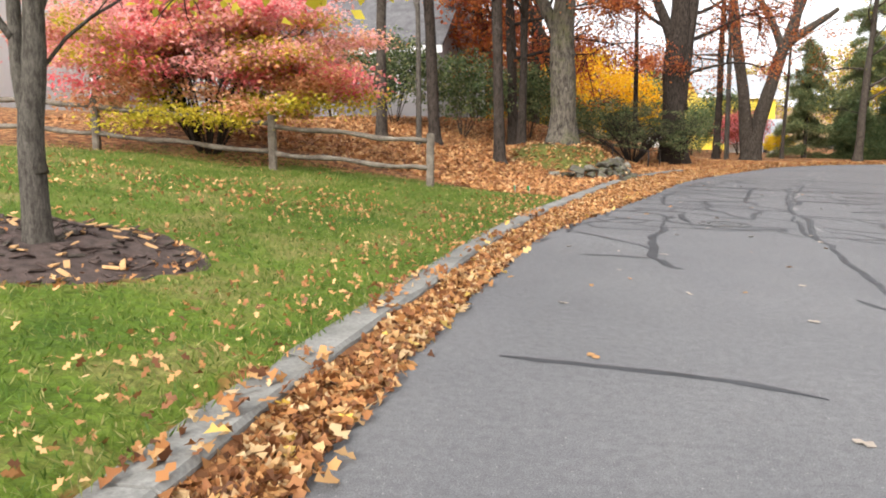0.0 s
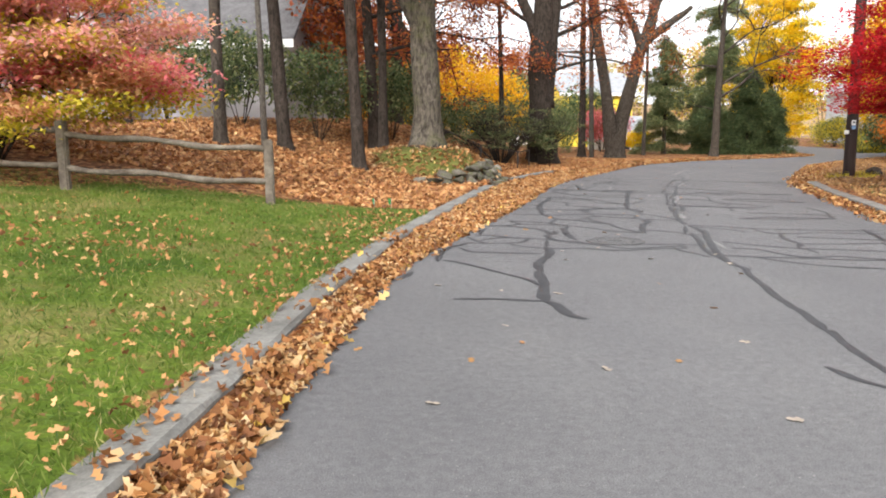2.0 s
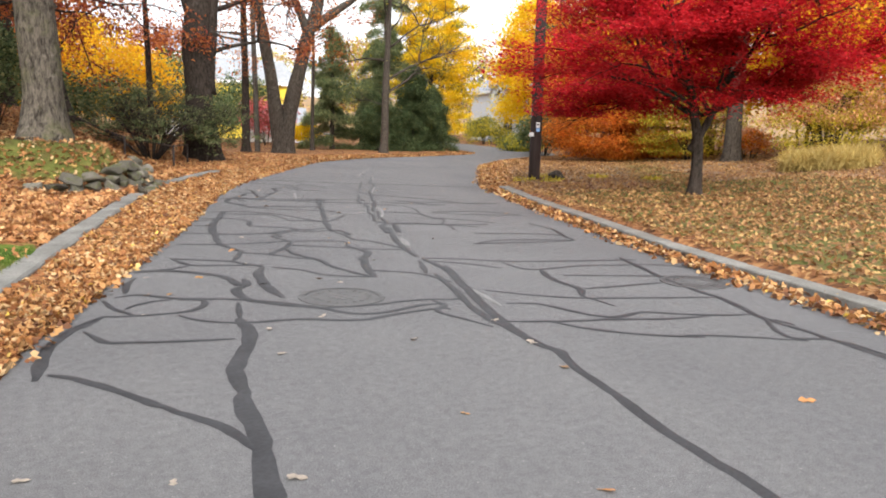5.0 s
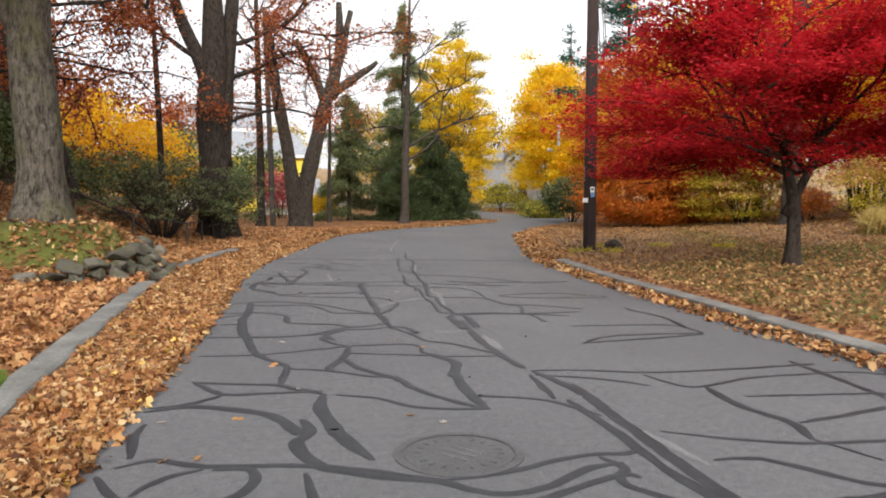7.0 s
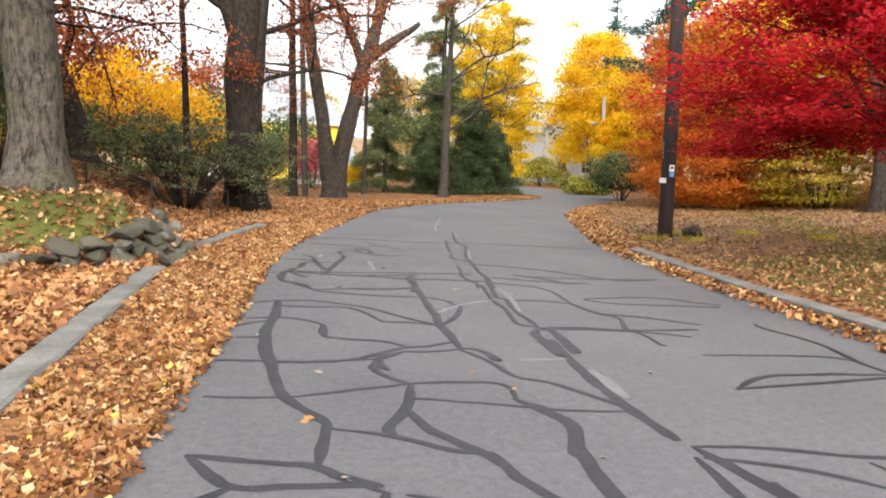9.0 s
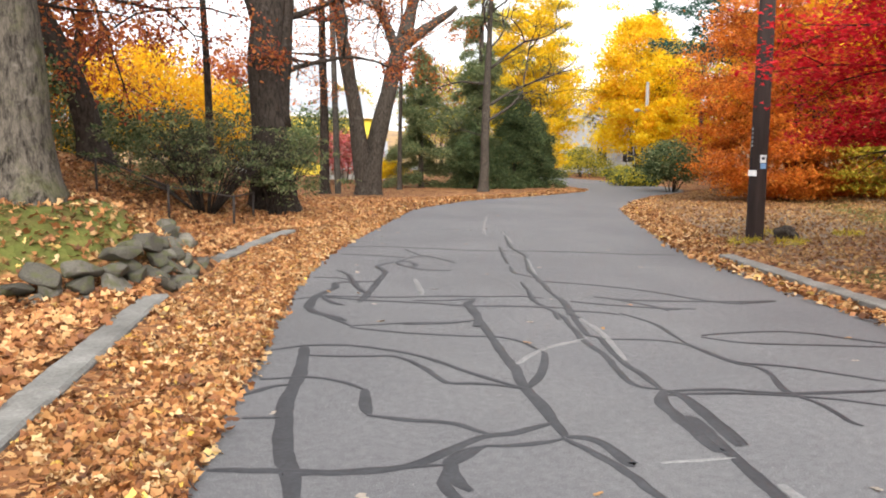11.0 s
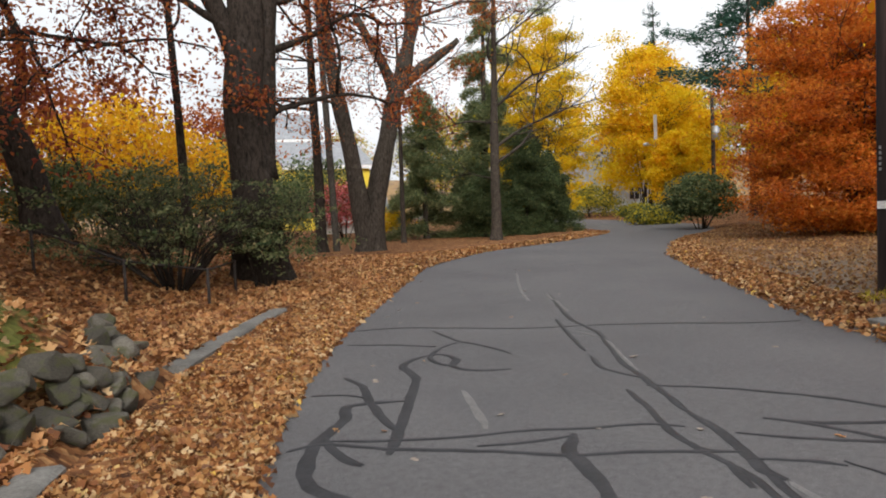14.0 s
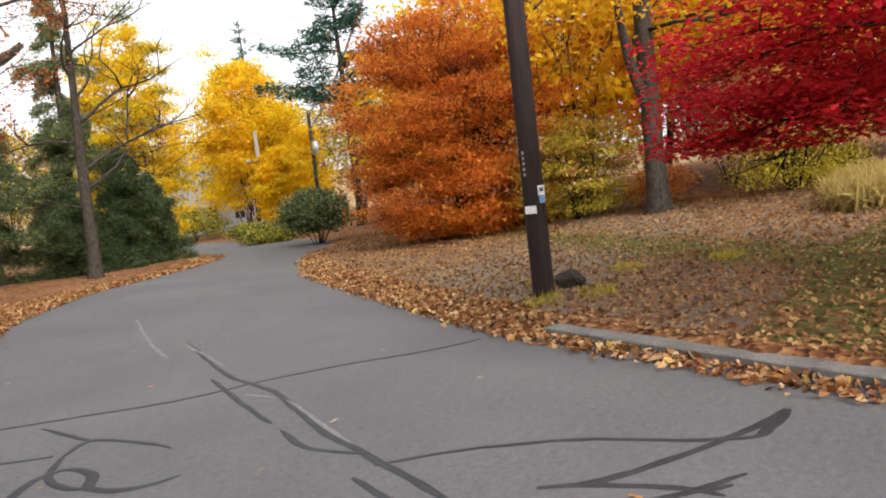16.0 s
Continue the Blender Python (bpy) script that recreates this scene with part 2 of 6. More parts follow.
S_PALE = siding("pale_grey_clapboard", (0.62, 0.66, 0.71))
FLAG = mottled("green_plastic_flag", (0.01, 0.22, 0.04), (0.02, 0.30, 0.06), 8.0, 0.5, 60, 0.1, 0.002)
GLASS, gn, gl, gb = material("window_glass", 0.05, 0.6)
gb.inputs["Base Color"].default_value = (0.03, 0.035, 0.04, 1)

L_LITTER = leafy("fallen_leaves", [(0.0, (0.10, 0.042, 0.02)), (0.25, (0.24, 0.092, 0.033)), (0.5, (0.37, 0.165, 0.056)), (0.76, (0.46, 0.255, 0.10)), (0.97, (0.56, 0.40, 0.22)), (1.0, (0.66, 0.44, 0.07))], 0.15)
L_LITTER_DULL = leafy("weathered_fallen_leaves", [(0.0, (0.15, 0.06, 0.03)), (0.3, (0.34, 0.145, 0.056)), (0.65, (0.49, 0.24, 0.092)), (1.0, (0.60, 0.38, 0.18))], 0.15)
L_LITTER_PALE = leafy("faded_tan_leaves", [(0.0, (0.13, 0.062, 0.032)), (0.3, (0.27, 0.13, 0.055)), (0.65, (0.36, 0.20, 0.08)), (1.0, (0.46, 0.30, 0.12))], 0.15)
L_SILVER = leafy("bleached_dry_leaves", [(0.0, (0.16, 0.11, 0.075)), (0.4, (0.26, 0.21, 0.165)), (1.0, (0.40, 0.36, 0.31))], 0.1)
L_RED = leafy("red_maple_leaves", [(0.0, (0.32, 0.006, 0.014)), (0.5, (0.56, 0.016, 0.026)), (1.0, (0.70, 0.036, 0.042))], 0.55)
L_ORANGE = leafy("orange_beech_leaves", [(0.0, (0.52, 0.13, 0.02)), (0.5, (0.78, 0.25, 0.035)), (1.0, (0.88, 0.38, 0.06))], 0.6)
L_YELLOW = leafy("yellow_leaves", [(0.0, (0.80, 0.48, 0.010)), (0.5, (0.93, 0.67, 0.015)), (1.0, (0.95, 0.78, 0.05))], 0.65)
L_AMBER = leafy("amber_leaves", [(0.0, (0.66, 0.29, 0.014)), (0.5, (0.84, 0.46, 0.018)), (1.0, (0.90, 0.60, 0.03))], 0.6)
L_OLIVE = leafy("yellow_green_leaves", [(0.0, (0.26, 0.23, 0.02)), (0.5, (0.54, 0.45, 0.04)), (1.0, (0.74, 0.60, 0.08))], 0.55)
L_PINK = leafy("pink_leaves", [(0.0, (0.66, 0.25, 0.23)), (0.5, (0.82, 0.40, 0.37)), (1.0, (0.86, 0.53, 0.48))], 0.55)
L_HOT = leafy("hot_pink_leaves", [(0.0, (0.68, 0.10, 0.13)), (0.6, (0.86, 0.25, 0.27)), (1.0, (0.90, 0.42, 0.40))], 0.55)
L_PEACH = leafy("peach_leaves", [(0.0, (0.48, 0.20, 0.09)), (0.5, (0.70, 0.34, 0.18)), (1.0, (0.78, 0.52, 0.28))], 0.55)
L_RUST = leafy("rusty_oak_leaves", [(0.0, (0.20, 0.05, 0.016)), (0.5, (0.42, 0.115, 0.03)), (1.0, (0.60, 0.22, 0.055))], 0.55)
L_RUSSET = leafy("russet_leaves", [(0.0, (0.15, 0.03, 0.022)), (0.5, (0.30, 0.07, 0.04)), (1.0, (0.46, 0.13, 0.06))])
L_GREEN = leafy("dark_evergreen_leaves", [(0.0, (0.030, 0.052, 0.022)), (0.5, (0.085, 0.125, 0.05)), (0.9, (0.17, 0.21, 0.085)), (1.0, (0.26, 0.25, 0.10))], 0.5)
L_NEEDLE = leafy("hemlock_needles", [(0.0, (0.07, 0.10, 0.04)), (0.5, (0.19, 0.235, 0.10)), (0.9, (0.31, 0.34, 0.16)), (1.0, (0.44, 0.38, 0.17))], 0.5)
L_YEW = leafy("olive_yew_leaves", [(0.0, (0.06, 0.075, 0.028)), (0.5, (0.155, 0.175, 0.08)), (0.9, (0.25, 0.265, 0.125)), (1.0, (0.32, 0.22, 0.11))], 0.5)
L_PINE = leafy("pine_needles", [(0.0, (0.015, 0.05, 0.035)), (0.6, (0.035, 0.10, 0.07)), (1.0, (0.07, 0.15, 0.10))], 0.2)
L_STRAW = leafy("straw_grass", [(0.0, (0.40, 0.28, 0.08)), (1.0, (0.66, 0.52, 0.20))])
L_GRASS = leafy("grass_blades", [(0.0, (0.042, 0.085, 0.010)), (0.5, (0.10, 0.16, 0.018)), (0.8, (0.18, 0.205, 0.045)), (1.0, (0.34, 0.28, 0.12))], 0.3)
L_TWIG = leafy("bare_twigs", [(0.0, (0.07, 0.05, 0.04)), (1.0, (0.17, 0.13, 0.10))], 0.0)


# ---- mesh helpers ----
def mesh_of(name, verts, faces, mat, smooth=False):
    me = bpy.data.meshes.new(name)
    verts = np.asarray(verts, np.float32)
    if isinstance(faces, np.ndarray):
        k, w = faces.shape
        me.vertices.add(len(verts))
        me.vertices.foreach_set("co", verts.ravel())
        me.loops.add(k * w)
        me.loops.foreach_set("vertex_index", faces.astype(np.int32).ravel())
        me.polygons.add(k)
        me.polygons.foreach_set("loop_start", np.arange(0, k * w, w, dtype=np.int32))
        me.update(calc_edges=True)
    else:
        me.from_pydata(verts.tolist(), [], faces)
    me.materials.append(mat)
    if smooth:
        me.polygons.foreach_set("use_smooth", [True] * len(me.polygons))
    me.validate()
    return me


def part(name, data, mat, parent=None, label=""):
    """Links a bmesh, or verts and faces, as one mesh object under a thing or a part."""
    if isinstance(data, bmesh.types.BMesh):
        me = bpy.data.meshes.new(name)
        data.to_mesh(me)
        data.free()
        me.materials.append(mat)
    elif isinstance(data, bpy.types.Mesh):
        me = data
    else:
        me = mesh_of(name, data[0], data[1], mat, len(data) > 2)
    ob = new(name, me)
    ob.parent = parent
    return tagged(ob, label)


def thing(name, m, label, category, group="", kind=""):
    ob = new(name)
    ob.matrix_world = m
    ob.empty_display_size = 0.2
    return tagged(ob, label, category, group, kind)


def box(bm, x0, y0, z0, x1, y1, z1, bevel=0.0):
    r = bmesh.ops.create_cube(bm, size=1, matrix=Matrix.LocRotScale(((x0 + x1) / 2, (y0 + y1) / 2, (z0 + z1) / 2), None, (x1 - x0, y1 - y0, z1 - z0)))
    if bevel:
        es = list({e for v in r["verts"] for e in v.link_edges})
        bmesh.ops.bevel(bm, geom=es, offset=bevel, segments=2, affect="EDGES")
    return bm


def boxed(*a, bevel=0.0):
    return box(bmesh.new(), *a, bevel=bevel)


def tubes(lines, sides=7):
    """Tapered tubes along lines of (point, radius)."""
    verts, faces = [], []
    for line in lines:
        n0 = len(verts)
        for k, (p, r) in enumerate(line):
            a, b = line[max(k - 1, 0)][0], line[min(k + 1, len(line) - 1)][0]
            d = Vector(b) - Vector(a)
            d = d.normalized() if d.length > 1e-6 else Vector((0, 0, 1))
            u = d.cross(Vector((0.31, 0.95, 0.02))).normalized()
            w = d.cross(u)
            for s in range(sides):
                g = 2 * math.pi * s / sides
                verts.append(Vector(p) + (u * math.cos(g) + w * math.sin(g)) * r)
        for k in range(len(line) - 1):
            for s in range(sides):
                i, j = n0 + k * sides + s, n0 + k * sides + (s + 1) % sides
                faces.append((i, j, j + sides, i + sides))
        faces.append(tuple(n0 + (len(line) - 1) * sides + s for s in range(sides)))
        faces.append(tuple(n0 + s for s in reversed(range(sides))))
    return verts, faces, True


def leaves(centres, size, rng, flat=0.5, aspect=0.6, curl=0.15, along=None):
    """Small folded leaf blades, each an island of two triangles' quad."""
    c = np.asarray(centres, float)
    n = len(c)
    nrm = rng.normal(size=(n, 3)) * (1 - flat)
    nrm[:, 2] += flat * 1.2
    nrm /= np.linalg.norm(nrm, axis=1, keepdims=True) + 1e-9
    d = rng.normal(size=(n, 3)) if along is None else along + rng.normal(size=(n, 3)) * 0.25
    d -= nrm * (d * nrm).sum(1, keepdims=True)
    d /= np.linalg.norm(d, axis=1, keepdims=True) + 1e-9
    s = np.cross(nrm, d)
    size = size * rng.uniform(0.6, 1.3, (n, 1))
    v = np.empty((n, 4, 3))
    v[:, 0] = c - d * size * 0.5
    v[:, 1] = c + s * size * 0.5 * aspect + nrm * size * curl
    v[:, 2] = c + d * size * 0.5
    v[:, 3] = c - s * size * 0.5 * aspect + nrm * size * curl
    return v.reshape(-1, 3), np.arange(4 * n).reshape(n, 4)


HALF_LEAF = ((0.0, -0.5), (0.25, -0.26), (0.11, -0.06), (0.35, 0.14), (0.15, 0.26), (0.0, 0.5))
LEAF_OUTLINE = np.array(HALF_LEAF + tuple((-a, b) for a, b in HALF_LEAF[-2:0:-1]))


def lobed_leaves(centres, size, rng, flat=0.5):
    """Curled oak leaves with lobed edges, each one face."""
    c = np.asarray(centres, float)
    n = len(c)
    nrm = rng.normal(size=(n, 3)) * (1 - flat)
    nrm[:, 2] += flat * 1.2
    nrm /= np.linalg.norm(nrm, axis=1, keepdims=True) + 1e-9
    d = rng.normal(size=(n, 3))
    d -= nrm * (d * nrm).sum(1, keepdims=True)
    d /= np.linalg.norm(d, axis=1, keepdims=True) + 1e-9
    s = np.cross(nrm, d)
    size = size * rng.uniform(0.6, 1.35, n)
    wide, curl, bend = rng.uniform(0.75, 1.2, n), rng.uniform(-0.1, 0.9, n), rng.uniform(-0.5, 0.7, n)
    tx, ty = LEAF_OUTLINE[:, 0], LEAF_OUTLINE[:, 1]
    up = curl[:, None] * np.abs(tx) + bend[:, None] * ty ** 2
    v = c[:, None] + size[:, None, None] * (s[:, None] * (tx * wide[:, None])[..., None] + d[:, None] * ty[None, :, None] + nrm[:, None] * up[..., None])
    k = len(tx)
    return v.reshape(-1, 3), np.arange(k * n).reshape(n, k)


# ---- the lie of the land ----
Y_L = [-40, 0, 5.3, 8, 12.2, 15, 16.8, 19, 21.3, 23.2, 26.3, 32.2, 35.6, 39.5, 41.5, 44.7, 48, 53, 60, 80, 130]
X_L = [0.9, 1.0, 1.12, 1.32, 1.8, 2.65, 3.25, 3.93, 4.6, 5.1, 6.25, 9.2, 11.0, 14.5, 18.3, 22.6, 24.6, 26.0, 27.5, 31, 38]
Y_K = [-40, 0, 5, 6.3, 8.4, 11.2, 14.2, 16.9, 22.9, 25.8, 29.2, 34]
X_K = [0.6, 0.68, 0.76, 0.84, 1.08, 1.38, 1.85, 2.45, 3.8, 4.75, 6.3, 8.9]
Y_R = [-40, 5, 11.7, 15.6, 18.1, 20.8, 22.5, 24.8, 29.2, 33.7, 37.6, 41.5, 44, 48, 54, 62, 80, 130]
X_R = [6.4, 7.1, 8.0, 8.9, 9.7, 10.5, 11.1, 11.95, 14.4, 17.0, 20.3, 24.6, 27.5, 30.0, 31.5, 33, 37, 44]


def sm(a, b, v):
    t = np.clip((v - a) / (b - a), 0, 1)
    return t * t * (3 - 2 * t)


def soft_line(y, ys, xs):
    return (np.interp(y - 0.7, ys, xs) + np.interp(y, ys, xs) + np.interp(y + 0.7, ys, xs)) / 3


def x_left(y):
    return soft_line(y, Y_L, X_L)


def x_kerb(y):
    return soft_line(y, Y_K, X_K)


def x_right(y):
    return soft_line(y, Y_R, X_R)


def land(x, y):
    """Height of the ground at a place."""
    x, y = np.asarray(x, float), np.asarray(y, float)
    k = sm(29, 33, y)
    xl, xr = (x_kerb(np.minimum(y, 34)) - 0.08) * (1 - k) + (x_left(y) - 0.3) * k, x_right(y)
    ml = 1 / np.sqrt(1 + ((x_left(y + 1) - x_left(y - 1)) / 2) ** 2)
    sl, sr = (xl - x) * ml, (x - xr) * ml
    lawn = 0.11 + 0.125 * np.clip(sl, 0, 6) + 0.06 * np.clip(sl - 6, 0, 10)
    wood = 0.11 + 0.02 * np.clip(sl, 0, 3) + 0.22 * np.clip(sl - 1.0, 0, 6) * sm(0, 4, sl) + 0.04 * np.clip(sl - 7, 0, 20)
    bank = 0.08 + 0.03 * np.clip(sl, 0, 3) + 0.27 * np.clip(sl - 2.2, 0, 6) * sm(1.5, 5, sl)
    z = lawn * (1 - sm(15, 19, y)) + sm(15, 19, y) * (wood * (1 - sm(24, 29, y)) + sm(24, 29, y) * bank)
    z = z * (1 - sm(35, 43, y)) + sm(35, 43, y) * (0.03 + 0.0 * sl)
    mound = np.exp(-(((x - 2.3) / 1.7) ** 2 + ((y - 25.2) / 1.7) ** 2) ** 2)
    z = np.where(sl > 0, np.maximum(z, 0) + mound * np.clip(1.0 - z, 0, 1), z)
    right = -0.03 + 0.13 * sm(0.36, 0.5, sr) * (1 - sm(23, 25, y)) + sm(23, 25, y) * (0.03 + 0.10 * sm(0, 1, sr)) + 0.03 * np.clip(sr, 0, 40) + 0.045 * np.clip(sr - 5, 0, 16)
    right = right * (1 - 0.85 * sm(42, 60, y)) * (1 - 0.8 * sm(60, 120, x))
    z = np.where(sr > 0, right, z)
    inside = (x > xl) & (x < xr)
    z = np.where(inside, -0.02 - 0.10 * sm(0, 0.5, np.minimum(x - xl, xr - x)), z)
    far = sm(70, 200, np.hypot(x - 10, y - 30))
    z = z * (1 - far)
    bumps = 0.02 * np.sin(x * 2.1 + np.sin(y * 1.3) * 2) * np.sin(y * 1.7 + x * 0.6)
    return z + np.where(inside, 0, bumps)


def at(x, y, dz=0.0):
    return (x, y, float(land(x, y)) + dz)


def axis(lo, hi, step, far):
    core = np.arange(lo, hi + step / 2, step)
    out = np.geomspace(1, far, 26)
    return np.r_[lo - out[::-1], core, hi + out]


gx, gy = axis(-14, 32, 0.25, 1800), axis(-6, 52, 0.25, 1800)
GX, GY = np.meshgrid(gx, gy)
gv = np.stack([GX, GY, land(GX, GY)], -1).reshape(-1, 3)
w, h = len(gx), len(gy)
gi = (np.arange(h - 1)[:, None] * w + np.arange(w - 1)[None]).ravel()
ground = part("ground", (gv, np.stack([gi, gi + 1, gi + w + 1, gi + w], 1), True), GROUND)
tagged(ground, "leaf-strewn lawn and wooded bank beside the road", "ground", kind="structure")
X, Y = gv[:, 0], gv[:, 1]
lawn_edge = 16.9 + 0.3 * np.sin(X * 0.8) - 0.14 * np.clip(0.5 - X, 0, 30) - np.clip(-2.2 - X, 0, 1.0) * 1.2
zones = {
    "lawn": (X < x_kerb(Y) - 0.1) * (1 - sm(lawn_edge - 0.5, lawn_edge + 0.2, Y)) * 0.75 * (1 - 0.9 * np.exp(-(((X + 1.7) / 1.25) ** 2 + ((Y - 7.75) / 1.1) ** 2) ** 3)),
    "moss": 0.8 * np.exp(-(((X - 2.3) / 1.5) ** 2 + ((Y - 24.6) / 1.5) ** 2) ** 2) + 0.55 * (X > x_right(Y) + 1.5) * (Y > 20) * (Y < 44) * np.exp(-((X - x_right(Y) - 5.5 - (Y - 25) * 0.2) / 1.6) ** 2) + 0.45 * (X > x_right(Y) + 0.7) * (X < x_right(Y) + 9) * (Y < 22) * (Y > 4),
    "earth": 0.7 * np.exp(-((Y - (26.5 + (X - 12) * 0.03 + 0.02 * (X - 14) ** 2)) / 1.3) ** 2) * (X > x_right(Y) + 0.6) * (X < 26) + 0.42 * (X > x_right(Y) + 0.8) * (X < 24),
}
for name, values in zones.items():
    ground.data.attributes.new(name, "FLOAT", "POINT").data.foreach_set("value", values.astype(np.float32))

# ---- the road ----
ry = np.r_[np.arange(-40, 0, 1.0), np.arange(0, 62, 0.4), np.arange(62, 125, 2.0)]
cols = np.linspace(0, 1, 9)
blend = sm(29, 33, ry)
rl = (x_kerb(ry) + 0.03) * (1 - blend) + (x_left(ry) - 0.5) * blend
rr = x_right(ry) + 0.4
rv = []
for k, yy in enumerate(ry):
    for f in cols:
        xx = rl[k] + (rr[k] - rl[k]) * f
        rv.append((xx, yy, 0.0))
rf = [(k * 9 + c, k * 9 + c + 1, (k + 1) * 9 + c + 1, (k + 1) * 9 + c) for k in range(len(ry) - 1) for c in range(8)]
road = part("road", (rv, rf, True), ASPHALT)
tagged(road, "worn grey asphalt road with tar-sealed cracks", "road", kind="structure")


# ---- kerbs ----
def kerb(lo, hi, line, shift, label, name="kerb", low=0.0):
    """A run of kerb stones, each a bevelled block with a narrow joint."""
    run = thing(name, pose(0, 0, -low), label, "kerb", "kerbs along the road")
    y = lo
    rng = random.Random(int(lo * 7 + shift * 100))
    while y < hi - 0.3:
        n = min(hi, y + rng.uniform(1.5, 2.2))
        bm = bmesh.new()
        a, b = Vector((float(line(y)) + shift, y, 0)), Vector((float(line(n)) + shift, n - 0.012, 0))
        d = (b - a).normalized()
        s = Vector((d.y, -d.x, 0))
        ring = [(-0.165, -0.2), (-0.165, 0.108), (-0.15, 0.120), (0.06, 0.122), (0.085, 0.10), (0.095, -0.2)]
        m = 6
        rows = []
        for k in range(m + 1):
            c = a.lerp(b, k / m)
            c.x = float(line(c.y)) + shift
            rows.append([bm.verts.new(c + s * (u + rng.uniform(-0.006, 0.006)) + Vector((0, 0, v + rng.uniform(-0.005, 0.005)))) for u, v in ring])
        for k in range(m):
            for q in range(6):
                bm.faces.new((rows[k][q], rows[k][(q + 1) % 6], rows[k + 1][(q + 1) % 6], rows[k + 1][q]))
        bm.faces.new(rows[0])
        bm.faces.new(reversed(rows[-1]))
        bmesh.ops.recalc_face_normals(bm, faces=bm.faces)
        part("kerb_stone", bm, KERB, run)
        y = n
    return run


kerb(-12, 22.9, x_kerb, 0.0, "long grey concrete kerb half buried in fallen leaves")
kerb(25.6, 29.3, x_kerb, -0.02, "short stretch of grey kerb sunk in brown leaves")
kerb(-12, 23.9, x_right, 0.42, "low grey kerb with leaves in the gutter", low=0.035)


# ---- trees ----
def grow(lines, tips, p, d, length, r, depth, rng, spread=0.6, droop=0.0, shrink=0.7, kids=(2, 3), wander=0.18):
    """One limb and its branches; lines of (point, radius) and the tips with their directions."""
    n = 4 if depth > 0 else 3
    line, q, e = [(tuple(p), r)], Vector(p), Vector(d).normalized()
    r1 = r * (0.62 if depth else 0.35)
    for k in range(n):
        e = (e + Vector((rng.gauss(0, wander), rng.gauss(0, wander), rng.gauss(0, wander * 0.6) - droop))).normalized()
        q = q + e * (length / n)
        line.append((tuple(q), r + (r1 - r) * (k + 1) / n))
        if depth <= 1:
            tips.append((tuple(q), tuple(e)))
    lines.append(line)
    if depth > 0:
        for k in range(rng.randint(*kids)):
            f = (e + Vector((rng.gauss(0, spread), rng.gauss(0, spread), rng.gauss(0, spread * 0.6)))).normalized()
            grow(lines, tips, q, f, length * shrink * rng.uniform(0.8, 1.15), r1, depth - 1, rng, spread, droop, shrink, kids, wander)
        i = rng.randint(1, n - 1)
        f = (e + Vector((rng.gauss(0, 0.9), rng.gauss(0, 0.9), rng.gauss(0, 0.3)))).normalized()
        grow(lines, tips, Vector(line[i][0]), f, length * shrink * 0.8, line[i][1] * 0.5, depth - 1, rng, spread, droop, shrink, kids, wander)


def trunk_line(pts, radii, flare=1.5):
    """A smooth bole through a few points with a flared foot."""
    out = []
    n = len(pts) - 1
    for k in range(n * 4 + 1):
        t = k / 4
        i = min(int(t), n - 1)
        f = t - i
        p0, p1, p2, p3 = (Vector(pts[max(i - 1, 0)]), Vector(pts[i]), Vector(pts[i + 1]), Vector(pts[min(i + 2, n)]))
        q = 0.5 * ((2 * p1) + (p2 - p0) * f + (2 * p0 - 5 * p1 + 4 * p2 - p3) * f * f + (3 * p1 - p0 - 3 * p2 + p3) * f ** 3)
        out.append((tuple(q), radii[i] + (radii[i + 1] - radii[i]) * f))
    q, r = out[0]
    d = (Vector(out[1][0]) - Vector(q)).normalized()
    foot = [(tuple(Vector(q) - d * 0.3), r * flare * 1.15), (q, r * flare), (tuple(Vector(q) + d * r * 0.6), r * (1 + (flare - 1) * 0.45)), (tuple(Vector(q) + d * r * 1.5), r * (1 + (flare - 1) * 0.12))]
    return foot + [o for o in out[1:] if (Vector(o[0]) - Vector(q)).length > r * 2]


def roughen(data, amount, freq, seed):
    v, f, s = data
    off = Vector((seed * 3.7, seed * 1.3, 0))
    return [Vector(p) + noise.noise_vector(Vector((p[0] * freq, p[1] * freq, p[2] * freq * 0.25)) + off) * amount for p in v], f, s


def crown_leaves(tips, count, spread, size, rng, flat=0.5, squash=0.6, aspect=0.6, keep=None):
    t = np.array([a for a, _ in tips])
    c = t[rng.integers(0, len(t), count)] + rng.normal(size=(count, 3)) * np.array([spread, spread, spread * squash])
    if keep is not None:
        c = c[keep(c)]
    return leaves(c, size, rng, flat, aspect)


